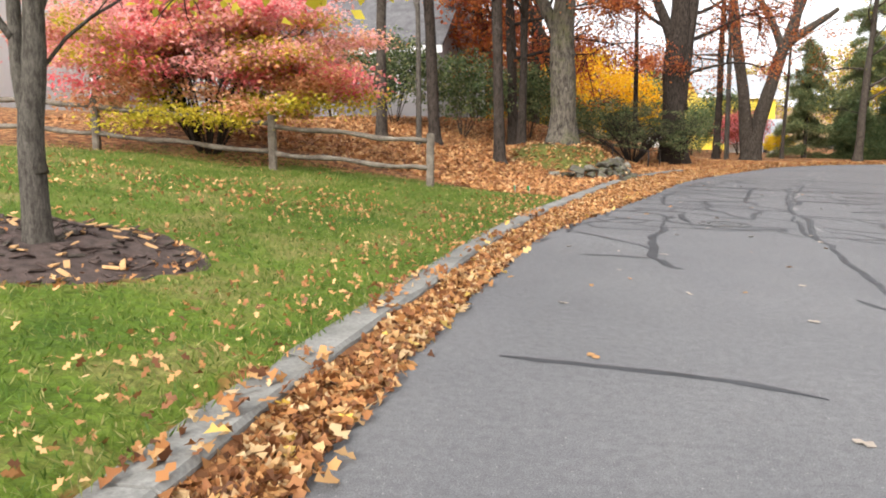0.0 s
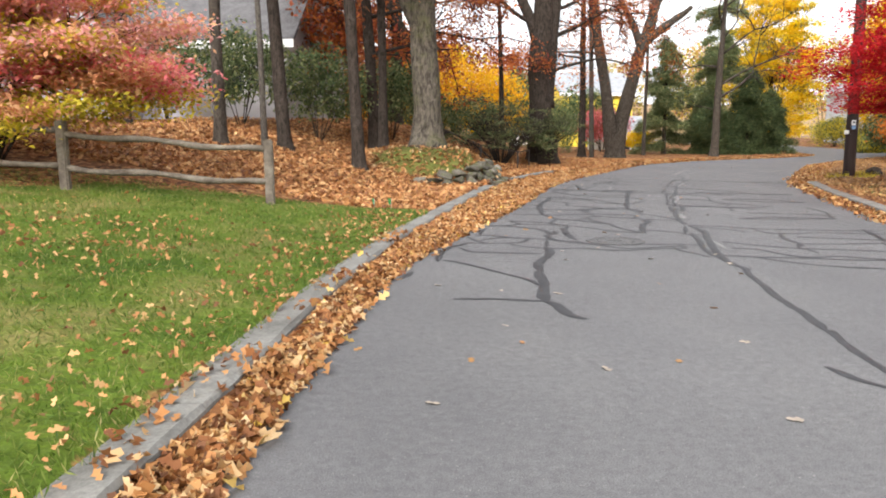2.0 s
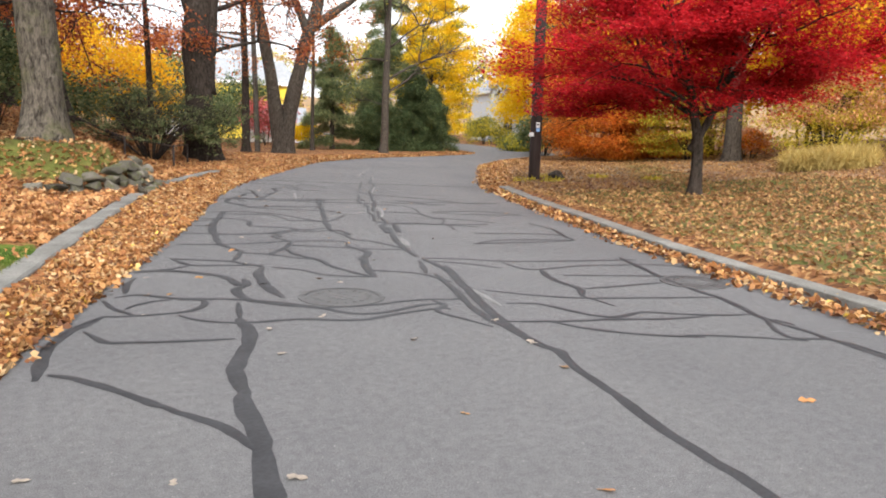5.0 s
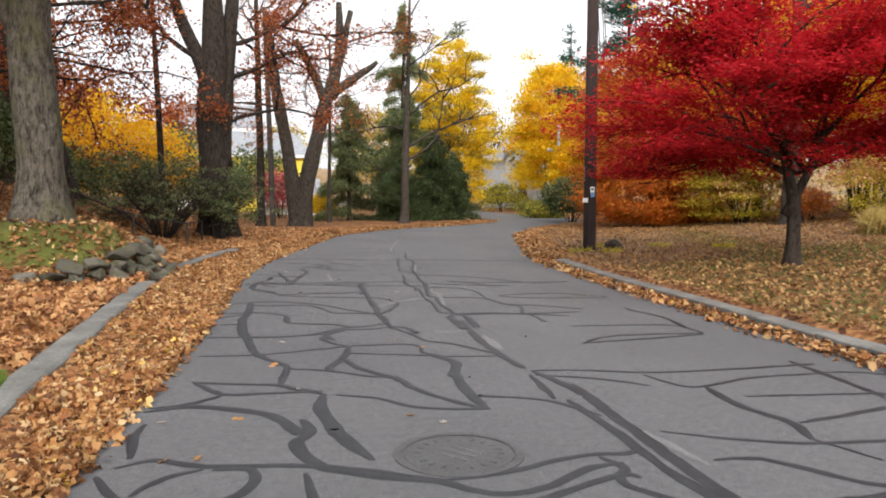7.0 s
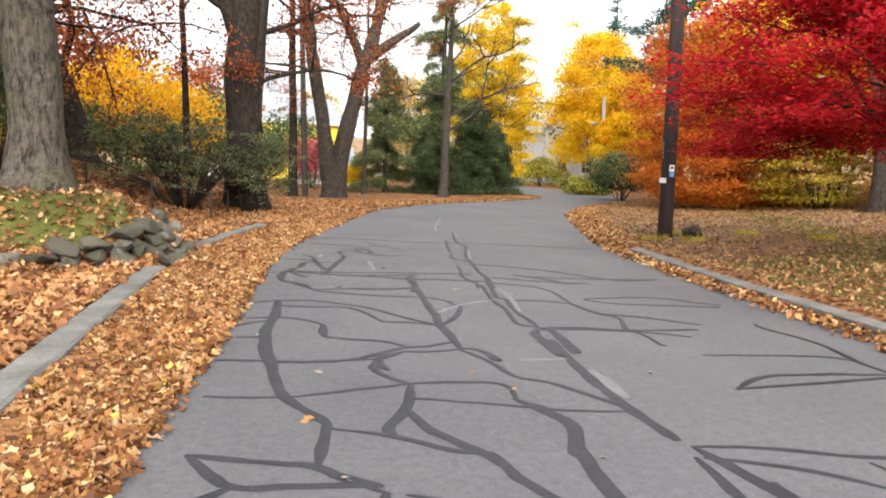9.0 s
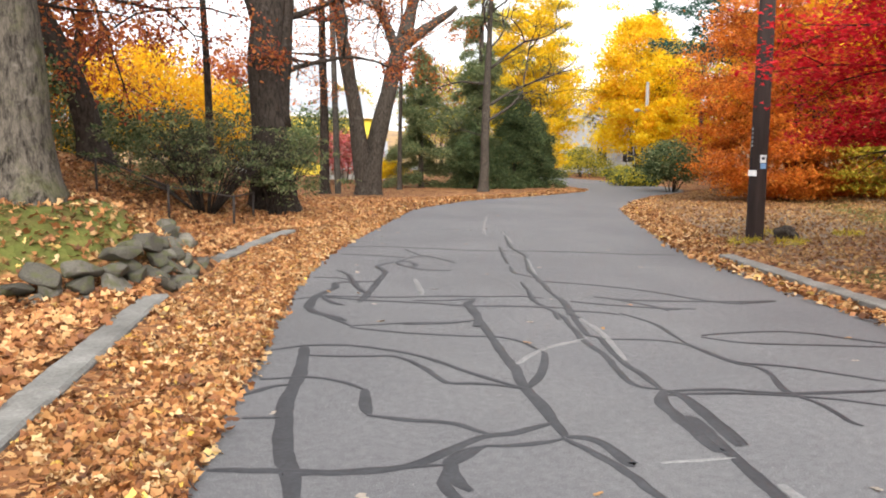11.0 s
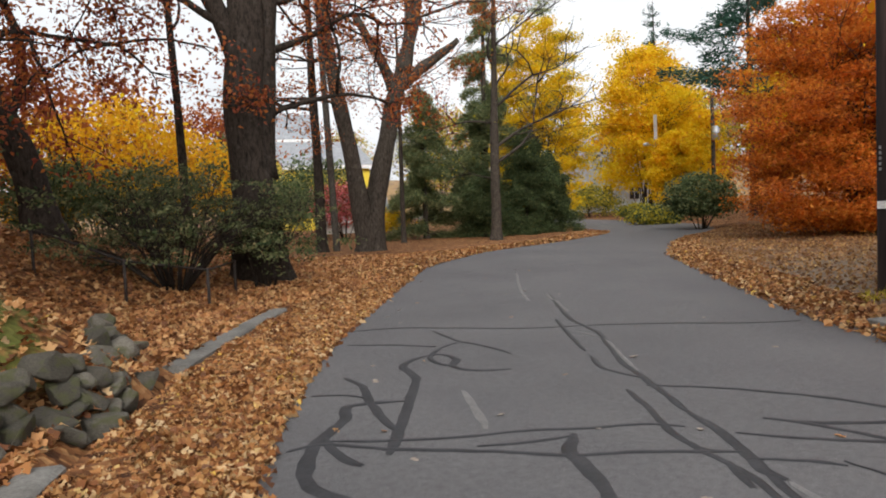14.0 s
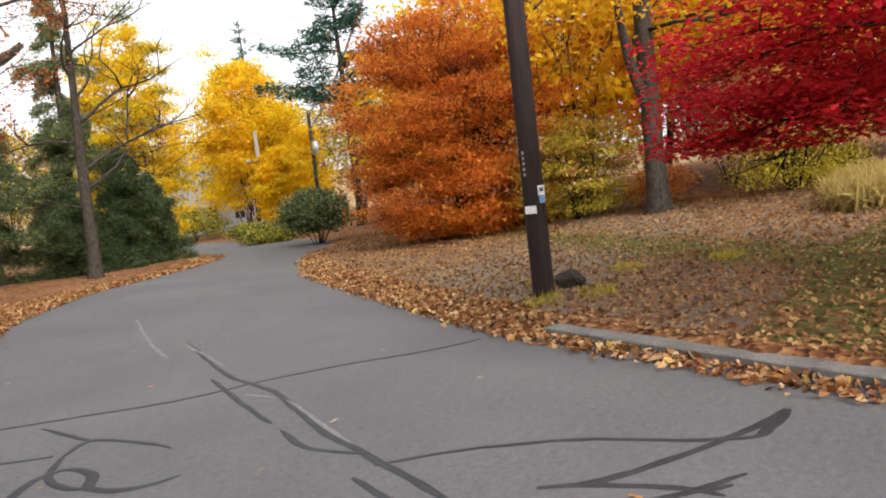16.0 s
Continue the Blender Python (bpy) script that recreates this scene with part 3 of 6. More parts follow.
def tree(x, y, label, name="tree", stems=None, bark_mat=None, limbs=(), leaf=None, count=0, size=0.1, spread=0.35, depth=3, seed=1,
         flare=1.5, lspread=0.6, droop=0.0, flat=0.4, squash=0.7, group="", kids=(2, 3), sides=10, shrink=0.7, wander=0.18, crowns=(), lo=0.0, more=1):
    """stems: lists of points above the foot with radii; limbs: start, direction, length and radius of each main limb;
    crowns: more leaf materials with their counts."""
    z = float(land(x, y))
    ob = thing(name, pose(x, y, z - 0.02), label, "tree", group)
    rng, nr = random.Random(seed), np.random.default_rng(seed)
    for k, (pts, radii) in enumerate(stems):
        part("trunk" if not k else "limb", roughen(tubes([trunk_line(pts, radii, flare if not k else 1.0)], sides), radii[0] * 0.22, 2.2, seed), bark_mat, ob)
    tips, thin = [], []
    for p, d, length, r in limbs:
        lines = []
        grow(lines, tips, p, d, length, r, depth, rng, lspread, droop, shrink, kids, wander)
        thick = [a for a in lines if a[0][1] > 0.02]
        thin += [a for a in lines if a[0][1] <= 0.02]
        if thick:
            part("limb", tubes(thick, 6), bark_mat, ob)
    if thin:
        tagged(part("twig_mass", tubes(thin, 3), bark_mat, ob), kind="stuff")
    for mat, k in ((leaf, count),) + tuple(crowns):
        if mat and k and tips:
            keep = (lambda c: c[:, 2] > lo) if lo else None
            part("crown", crown_leaves(tips, k * more, spread, size, nr, flat, squash, 0.6, keep), mat, ob)
    return ob


def conifer(x, y, height, radius, label, mat=None, bark_mat=None, seed=1, bare=0.15, count=9000, size=0.16, droop=0.35, gaps=0.25, name="evergreen_tree", group="", clump=False, shape=0.7):
    """A straight bole with tiers of boughs, each carrying sprays of needles."""
    z = float(land(x, y))
    ob = thing(name, pose(x, y, z - 0.02), label, "tree", group)
    rng, nr = random.Random(seed), np.random.default_rng(seed)
    r = height * 0.014 + 0.04
    lean = (rng.uniform(-0.02, 0.02) * height, rng.uniform(-0.02, 0.02) * height)
    part("trunk", roughen(tubes([trunk_line([(0, 0, 0), (lean[0] / 2, lean[1] / 2, height / 2), (*lean, height)], [r, r * 0.6, 0.02])], 8), 0.02, 3, seed), bark_mat, ob)
    lines, cs, ds = [], [], []
    h = height * bare
    while h < height - 0.15:
        f = (h - height * bare) / (height * (1 - bare))
        reach = radius * (1 - f) ** shape * (rng.uniform(0.7, 1.15) if not clump else rng.uniform(0.5, 1.1)) + 0.12
        for k in range(rng.randint(3, 5)):
            if rng.random() < gaps:
                continue
            g = rng.uniform(0, 6.283)
            ln = reach * rng.uniform(0.4, 1.3) * (0.85 + 0.3 * math.sin(g * 2 + seed) * math.sin(h * 1.3 + seed))
            line, q = [], Vector((lean[0] * h / height, lean[1] * h / height, h))
            e = Vector((math.cos(g), math.sin(g), rng.uniform(0.0, 0.35)))
            for s in range(5):
                line.append((tuple(q), 0.012 * height / 6 * (1 - s / 5) + 0.004))
                q = q + e.normalized() * ln / 4
                e.z -= droop * 0.35
            lines.append(line)
            m = max(4, int(count * ln / (radius * height * 4.2)))
            t = nr.uniform(0.15, 1.05, m) ** 0.8 * 4
            i = np.clip(t.astype(int), 0, 3)
            P = np.array([a for a, _ in line])
            base = P[i] + (P[i + 1] - P[i]) * (t - i)[:, None]
            width = 0.20 * ln * (1.1 - t / 4.6)
            side = np.array([-e.y, e.x, 0]) / (math.hypot(e.x, e.y) + 1e-6)
            o = nr.normal(size=m) * width
            cs.append(base + side * o[:, None] + nr.normal(size=(m, 3)) * [0.09, 0.09, 0.13 if not clump else 0.16] - np.array([0, 0, 1]) * (np.abs(o) * droop * 0.6)[:, None])
            ds.append(np.array([e.x, e.y, -0.3 * droop]) + side * (np.sign(o) * 0.7)[:, None])
        h += rng.uniform(0.10, 0.24) * max(height, 5) / 7
    tagged(part("bough_mass", tubes(lines, 4), bark_mat, ob), kind="stuff")
    part("needles", leaves(np.concatenate(cs), size, nr, 0.4, 0.25, 0.08, np.concatenate(ds) + nr.normal(0, 0.35, (len(np.concatenate(cs)), 3))), mat, ob)
    return ob


def shrub(x, y, rx, ry, height, label, mats, count, size, seed=1, name="shrub", bark_mat=None, stems=14, flat=0.4, layered=0.0, lift=0.25, group="", category="shrub", ragged=0.0, clumps_n=150, clump_size=0.16):
    """A many-stemmed shrub: stems fan out of one foot and carry uneven clumps of leaves."""
    z = float(land(x, y))
    ob = thing(name, pose(x, y, z - 0.02), label, category, group)
    rng, nr = random.Random(seed), np.random.default_rng(seed)
    lines, tips = [], []
    for k in range(stems):
        g, o = rng.uniform(0, 6.283), rng.uniform(0.25, 1.0)
        top = Vector((math.cos(g) * rx * o * 0.75, math.sin(g) * ry * o * 0.75, height * rng.uniform(0.55, 0.8) * (1.15 - 0.45 * o)))
        foot = Vector((math.cos(g) * 0.16, math.sin(g) * 0.16, 0))
        mid = foot.lerp(top, 0.5) + Vector((0, 0, height * 0.08))
        r = 0.013 + 0.0035 * height
        lines.append([(tuple(foot), r), (tuple(foot.lerp(mid, 0.5)), r * 0.9), (tuple(mid), r * 0.8), (tuple(top), r * 0.4)])
        for q in (mid, top):
            for j in range(4):
                e = (top - foot).normalized() + Vector((rng.gauss(0, 0.7), rng.gauss(0, 0.7), rng.gauss(0, 0.4)))
                grow(lines, tips, q, e, height * 0.2, r * 0.35, 1, rng, 0.6)
    tagged(part("branchwork", tubes(lines, 5), bark_mat or BARK_BROWN, ob), kind="stuff")
    # clumps of leaves over the rounded outline
    k = clumps_n
    g, u = nr.uniform(0, 6.283, k), nr.uniform(-0.75, 1, k)
    rad = np.sqrt(1 - np.clip(u, -1, 1) ** 2) * nr.uniform(0.55 - 0.3 * ragged, 1.06 + 0.2 * ragged, k)
    cz = height * (lift + (1 - lift) * (u * 0.5 + 0.5)) * nr.uniform(0.9 - 0.3 * ragged, 1.04 + 0.1 * ragged, k)
    clumps = np.stack([np.cos(g) * rad * rx, np.sin(g) * rad * ry, cz], 1)
    t = np.array([a for a, _ in tips])
    clumps = np.concatenate([clumps, t[nr.integers(0, len(t), 50)]])
    for mat, share, low, high in mats:
        pick = clumps[(clumps[:, 2] >= low * height) & (clumps[:, 2] <= high * height)]
        m = int(count * share)
        if len(pick) < 3:
            continue
        pick = pick[nr.permutation(len(pick))[: max(3, int(len(pick) * min(1, share * 1.6)))]]
        s = clump_size * (rx + ry) / 2
        c = pick[nr.integers(0, len(pick), m)] + nr.normal(size=(m, 3)) * [s, s, s * (0.6 - 0.35 * layered)]
        c = c[c[:, 2] > 0.08]
        part("foliage", leaves(c, size, nr, flat, 0.55), mat, ob)
    return ob


# the young tree in its ring of mulch
young = tree(-1.55, 7.85, "young grey-barked tree with few leaves in a mulch ring", stems=[([(0, 0, 0), (0.0, 0, 0.8), (0.06, 0.02, 1.4), (0.12, 0, 2.6), (0.2, 0.1, 4.0)], [0.105, 0.088, 0.08, 0.05, 0.03]),
     ([(0.0, 0, 0.85), (-0.08, 0.03, 1.25), (-0.13, 0.08, 2.4), (-0.2, 0.1, 3.8)], [0.045, 0.052, 0.045, 0.02])], bark_mat=BARK_SMOOTH, flare=1.25,
     limbs=[((0.02, 0, 1.15), (0.32, 0.2, 1.0), 0.9, 0.02), ((0.05, 0, 1.5), (0.3, 0.5, 1.0), 1.1, 0.024), ((-0.1, 0, 1.5), (-0.9, 0.2, 0.7), 1.1, 0.03), ((0.1, 0, 2.4), (0.8, 0.6, 0.8), 1.2, 0.03), ((-0.1, 0.1, 2.4), (-0.5, -0.6, 0.8), 1.2, 0.03), ((0.2, 0.1, 3.6), (0.2, 0.2, 1), 1.2, 0.02), ((0.1, 0, 2.2), (0.6, 0.8, 0.35), 1.3, 0.03), ((0.12, 0, 2.6), (0.75, 0.6, 0.2), 1.3, 0.03)],
     leaf=L_OLIVE, count=1500, size=0.12, spread=0.12, depth=2, seed=3, lo=1.9)
drop_rng, drop_np = random.Random(4), np.random.default_rng(4)
drop_lines, drop_tips = [[((0.12, 0, 2.5), 0.03), ((0.9, -0.6, 2.75), 0.022), ((1.8, -1.4, 2.45), 0.015), ((2.4, -1.95, 1.95), 0.008)]], []
for p in ((1.8, -1.4, 2.45), (2.1, -1.7, 2.2), (2.4, -1.95, 1.95), (2.3, -1.9, 2.0)):
    grow(drop_lines, drop_tips, p, (0.3, -0.25, -0.5), 0.42, 0.007, 1, drop_rng, 0.5)
part("limb", tubes(drop_lines, 5), BARK_SMOOTH, young)
part("crown", crown_leaves(drop_tips, 420, 0.09, 0.09, drop_np, 0.2, 0.9), L_OLIVE, young)
mv, mf = [], []
for k in range(13):
    for s in range(40):
        g, f = 6.2832 * s / 40, k / 12
        rr_ = f * (1.15 + 0.08 * math.sin(3 * g) + 0.05 * math.sin(7 * g))
        px, py = -1.65 + rr_ * math.cos(g) * 1.1, 7.85 + rr_ * math.sin(g)
        mv.append((px, py, float(land(px, py)) + 0.07 * (1 - f ** 3) + 0.012 * math.sin(31 * px) * math.cos(27 * py) - 0.01))
        if k:
            mf.append(((k - 1) * 40 + s, (k - 1) * 40 + (s + 1) % 40, k * 40 + (s + 1) % 40, k * 40 + s))
mulch = part("mulch_ring", (mv, mf, True), MULCH)
tagged(mulch, "ring of dark bark mulch around the young tree", "mulch")
chip_rng = random.Random(9)
chip_shapes = []
for k in range(4):
    bm = boxed(-0.05, -0.018, -0.006, 0.05, 0.018, 0.006)
    for v in bm.verts:
        v.co += Vector((chip_rng.uniform(-0.014, 0.014), chip_rng.uniform(-0.008, 0.008), chip_rng.uniform(-0.004, 0.004)))
    me = bpy.data.meshes.new("bark_chip")
    bm.to_mesh(me)
    bm.free()
    me.materials.append((MULCH, BARK_BROWN, MULCH, L_LITTER_DULL)[k])
    chip_shapes.append(me)
for k in range(220):
    g, f = chip_rng.uniform(0, 6.283), math.sqrt(chip_rng.uniform(0.02, 0.9))
    px, py = -1.65 + f * math.cos(g) * 1.25, 7.85 + f * math.sin(g) * 1.12
    chip = part("bark_chip", chip_shapes[k % 4], MULCH, mulch)
    chip.location = (px, py, float(land(px, py)) + 0.075 * (1 - f ** 3))
    chip.rotation_euler = (chip_rng.uniform(-0.4, 0.4), chip_rng.uniform(-0.4, 0.4), chip_rng.uniform(0, 6.28))

# burning bush behind the fence
shrub(-3.95, 15.9, 2.55, 1.6, 3.4, "large burning bush turning pink, peach and yellow-green", [(L_PINK, 0.50, 0.40, 1.1), (L_HOT, 0.12, 0.3, 0.9), (L_PEACH, 0.24, 0.2, 0.68), (L_OLIVE, 0.14, 0.15, 0.66)], 80000, 0.088, 5, "burning_bush", BARK_DARK, 26, 0.6, 0.8, -0.02, ragged=0.6, clumps_n=230, clump_size=0.135)

# trees of the wooded bank
def bole(x, y, r, h, label, lean=(0, 0), mat=None, seed=1, leaf=L_RUST, count=2500, first=0.45, limb=1.6, **kw):
    a, b = lean
    st = [([(0, 0, 0), (a * 0.33, b * 0.33, h * 0.33), (a * 0.7, b * 0.7, h * 0.66), (a, b, h)], [r, r * 0.82, r * 0.68, r * 0.4])]
    rng = random.Random(seed * 11)
    ls = []
    for k in range(7):
        f = first + (1 - first) * k / 6
        g = rng.uniform(0, 6.283)
        ls.append(((a * f, b * f, h * f), (math.cos(g), math.sin(g), rng.uniform(0.2, 0.8)), limb * rng.uniform(0.8, 1.3), r * 0.32))
    return tree(x, y, label, stems=st, bark_mat=mat or BARK_DARK, limbs=ls, leaf=leaf, count=count, size=kw.pop("size", 0.095), spread=kw.pop("spread", 0.22), more=2, seed=seed, group="trees of the wooded bank", **kw)


bole(-2.15, 21.8, 0.15, 8.5, "straight grey-brown trunk on the leafy bank", (0.1, 0), BARK_BROWN, 21, count=1200)
bole(-1.15, 21.6, 0.075, 7.0, "slim pale trunk on the leafy bank", (-0.1, 0), BARK_SMOOTH, 22, count=500)
bole(-1.0, 23.2, 0.17, 9.0, "dark leaning trunk on the leafy bank", (-0.5, 0.3), BARK_DARK, 23, count=1500)
bole(0.75, 23.0, 0.16, 9.0, "dark straight trunk on the leafy bank", (-0.35, 0), BARK_DARK, 24, count=1800)
bole(1.2, 25.6, 0.14, 8.0, "dark slender trunk on the leafy bank", (0.0, 0.2), BARK_DARK, 25, count=2200)
bole(-4.6, 23.0, 0.16, 8.5, "dark trunk behind the burning bush", (0.1, 0.2), BARK_DARK, 26, count=1200)
tree(2.35, 24.9, "stout oak with ridged pale grey bark on a mossy mound", name="oak_tree", stems=[([(0, 0, 0), (0.0, 0, 1.2), (-0.05, 0, 3.0), (0.0, 0.1, 5.0), (0.1, 0.1, 8.5)], [0.37, 0.345, 0.33, 0.29, 0.16]), ([(0, 0, 2.6), (-0.45, 0.1, 3.5), (-1.3, 0.3, 5.5), (-1.8, 0.4, 7.5)], [0.2, 0.17, 0.14, 0.08])],
     bark_mat=BARK_GREY, limbs=[((0, 0.1, 4.6), (0.8, -0.3, 0.5), 2.0, 0.09), ((0, 0.1, 5.6), (-0.6, -0.7, 0.5), 2.2, 0.09), ((-1.2, 0.3, 5.3), (-0.8, -0.3, 0.3), 1.8, 0.07), ((0.1, 0.1, 6.6), (0.5, 0.7, 0.4), 2.0, 0.08), ((-1.7, 0.4, 7.2), (-0.4, 0.3, 0.8), 1.8, 0.06), ((0.1, 0.1, 8.2), (0.2, 0, 1), 2.0, 0.09), ((0.0, 0.1, 4.2), (-0.2, -0.9, 0.1), 1.4, 0.05)],
     leaf=L_RUST, count=6000, size=0.10, spread=0.22, more=2, depth=3, seed=31, flare=1.5, sides=20)
bole(0.8, 28.9, 0.2, 9.5, "thick dark trunk on the leafy bank", (-0.4, 0), BARK_DARK, 32, count=2600, first=0.3)
tree(2.75, 34.6, "dark oak leaning over the leafy bank", name="leaning_oak_tree", stems=[([(0, 0, 0), (-0.3, 0, 1.6), (-1.0, 0, 3.3), (-1.9, 0.1, 5.2), (-2.7, 0.2, 8.0)], [0.33, 0.29, 0.27, 0.23, 0.12]), ([(-0.45, 0, 2.2), (-0.15, 0.05, 3.6), (-0.7, 0.1, 5.4), (-0.9, 0.1, 7.5)], [0.10, 0.09, 0.075, 0.03])],
     bark_mat=BARK_DARK, limbs=[((-1.2, 0, 3.7), (0.9, -0.4, 0.1), 2.2, 0.07), ((-1.5, 0, 4.3), (-0.9, -0.5, 0.2), 2.0, 0.07), ((-0.5, 0.1, 4.8), (0.9, -0.3, 0.2), 1.8, 0.05), ((-2.0, 0.1, 5.4), (0.5, -0.8, 0.4), 1.8, 0.06), ((-2.4, 0.1, 7), (-0.5, 0.3, 0.8), 1.8, 0.06), ((-0.9, 0.1, 7), (0.5, 0.1, 0.8), 1.8, 0.04)],
     leaf=L_RUSSET, count=3800, crowns=((L_RUST, 5200),), size=0.10, spread=0.22, more=2, depth=3, seed=33, droop=0.02)
bole(1.2, 37.0, 0.3, 8.5, "dark trunk deep in the wood", (0.2, 0), BARK_BROWN, 34, leaf=L_RUST, count=4000)
bole(5.6, 36.8, 0.12, 8.5, "slender dark tree forking high up", (-0.25, 0), BARK_DARK, 35, leaf=L_RUSSET, count=700, first=0.6, limb=1.3)
tree(6.75, 33.6, "huge old oak with dark bark and three heavy limbs", name="old_oak_tree", stems=[([(0, 0, 0), (-0.05, 0, 1.6), (-0.15, 0, 3.3), (-0.1, 0, 5.0), (0.0, 0.1, 9.0)], [0.50, 0.44, 0.43, 0.34, 0.2]), ([(-0.2, 0, 4.4), (-0.5, 0, 5.2), (-1.0, 0.1, 6.4), (-1.5, 0.1, 8.2)], [0.22, 0.2, 0.17, 0.09]), ([(0.15, 0, 2.4), (0.22, 0.1, 3.9), (0.38, 0.1, 5.6), (0.7, 0.1, 8.5)], [0.28, 0.28, 0.22, 0.12])],
     bark_mat=BARK_DARK, limbs=[((0.2, 0, 3.3), (1, -0.3, 0.15), 1.8, 0.07), ((0.25, 0.1, 4.6), (0.9, -0.3, 0.5), 2.2, 0.09), ((-0.45, 0, 5.1), (-0.9, -0.4, 0.3), 2.0, 0.08), ((-1.2, 0.1, 7.2), (-0.5, 0.3, 0.7), 2, 0.07), ((0, 0.1, 8), (0.1, -0.4, 0.8), 2, 0.1), ((0.38, 0.1, 5.6), (0.9, 0.4, 0.2), 2.0, 0.08), ((0.6, 0.1, 7.8), (0.6, 0, 0.8), 2, 0.07)],
     leaf=L_RUST, count=4500, crowns=((L_RUSSET, 2000),), size=0.10, spread=0.22, more=2, depth=3, seed=36, flare=1.4, sides=16)
tree(11.9, 43.3, "big twin-stemmed maple with a broken stub limb", name="forked_tree", stems=[([(0.05, 0, 0), (0.12, 0, 0.9), (0.5, 0, 2.6), (1.1, 0, 5.0), (1.6, 0.1, 6.4), (2.5, 0.2, 9.5)], [0.46, 0.40, 0.33, 0.31, 0.27, 0.14]), ([(-0.15, 0, 0.4), (-0.3, 0, 2.0), (-0.65, 0, 4.2), (-1.05, 0, 6.5), (-1.3, 0.1, 9.0)], [0.34, 0.3, 0.26, 0.21, 0.12]), ([(1.3, 0, 5.6), (2.2, 0, 6.3), (2.9, 0, 6.8), (3.6, -0.1, 7.3)], [0.24, 0.19, 0.17, 0.10]), ([(1.2, 0, 5.4), (0.7, 0, 6.6), (-0.1, 0, 8.0)], [0.2, 0.17, 0.12]), ([(1.6, 0, 6.4), (1.9, 0.1, 8.0), (1.9, 0.1, 9.8)], [0.22, 0.18, 0.12])],
     bark_mat=BARK_BROWN, limbs=[((-0.8, 0, 5), (-0.9, -0.3, 0.4), 1.8, 0.06), ((2.0, 0.2, 8), (0.9, 0, 0.5), 1.9, 0.06), ((0.2, 0, 7.6), (-0.9, 0.2, 0.4), 1.8, 0.06), ((1.05, 0, 4.9), (-0.7, -0.6, 0.2), 1.4, 0.03), ((1.2, 0, 5.4), (0.5, -0.9, 0.2), 1.4, 0.03), ((-1.2, 0, 8), (0.2, -0.3, 0.9), 2, 0.06)],
     leaf=L_RUST, count=2600, size=0.10, spread=0.24, more=2, depth=3, seed=37, flare=1.35, sides=14)
bole(10.55, 44.6, 0.2, 10.0, "straight dark trunk beside a grey pole", (-0.1, 0), BARK_DARK, 38, leaf=L_RUST, count=700, first=0.5)
bole(14.6, 47.5, 0.11, 9.0, "slim trunk among the far shrubs", (0.1, 0), BARK_BROWN, 39, leaf=L_RUST, count=500, first=0.5)
tree(17.7, 45.2, "tall half-bare tree with a straight brown trunk", name="bare_tree", stems=[([(0, 0, 0), (0.05, 0, 3), (0.15, 0, 6.0), (0.3, 0, 11.0)], [0.21, 0.18, 0.14, 0.05])], bark_mat=BARK_BROWN,
     limbs=[((0, 0, 3.0), (0.9, -0.3, 0.25), 1.9, 0.07), ((0, 0, 3.6), (0.8, 0.3, 0.5), 2.2, 0.07), ((0.1, 0, 4.6), (-0.8, 0.2, 0.3), 1.5, 0.05), ((0.1, 0, 5.2), (0.9, -0.2, 0.5), 2.0, 0.06), ((0.15, 0, 6), (0.7, 0.3, 0.6), 2.0, 0.05), ((0.15, 0, 6.8), (-0.7, -0.3, 0.6), 1.7, 0.05), ((0.2, 0, 7.6), (0.7, 0.3, 0.8), 1.8, 0.05), ((0.25, 0, 8.6), (-0.5, 0.3, 0.9), 1.6, 0.04), ((0.28, 0, 10), (0.4, 0, 1), 1.6, 0.04), ((0.05, 0, 2.4), (-0.9, -0.3, 0.1), 1.1, 0.03)],
     leaf=L_OLIVE, count=260, size=0.1, spread=0.3, depth=3, seed=40, droop=-0.02)

# dark shrubs and iron rail on the bank
shrub(5.0, 31.8, 2.3, 1.5, 2.0, "spreading dark green yew with an open base", [(L_YEW, 0.7, 0.15, 1.1), (L_GREEN, 0.3, 0.15, 1.1)], 7500, 0.075, 41, "yew_shrub", BARK_DARK, 50, 0.45, 0.9, 0.36, ragged=1.5, clumps_n=120, clump_size=0.07)
shrub(6.6, 32.4, 1.3, 1.0, 2.0, "upright dark green yew beside the old oak", [(L_YEW, 0.6, 0.1, 1.1), (L_GREEN, 0.4, 0.2, 1.1)], 3800, 0.075, 42, "yew_shrub", BARK_DARK, 20, 0.4, 0.4, 0.3, ragged=1.4, clumps_n=60, clump_size=0.12)

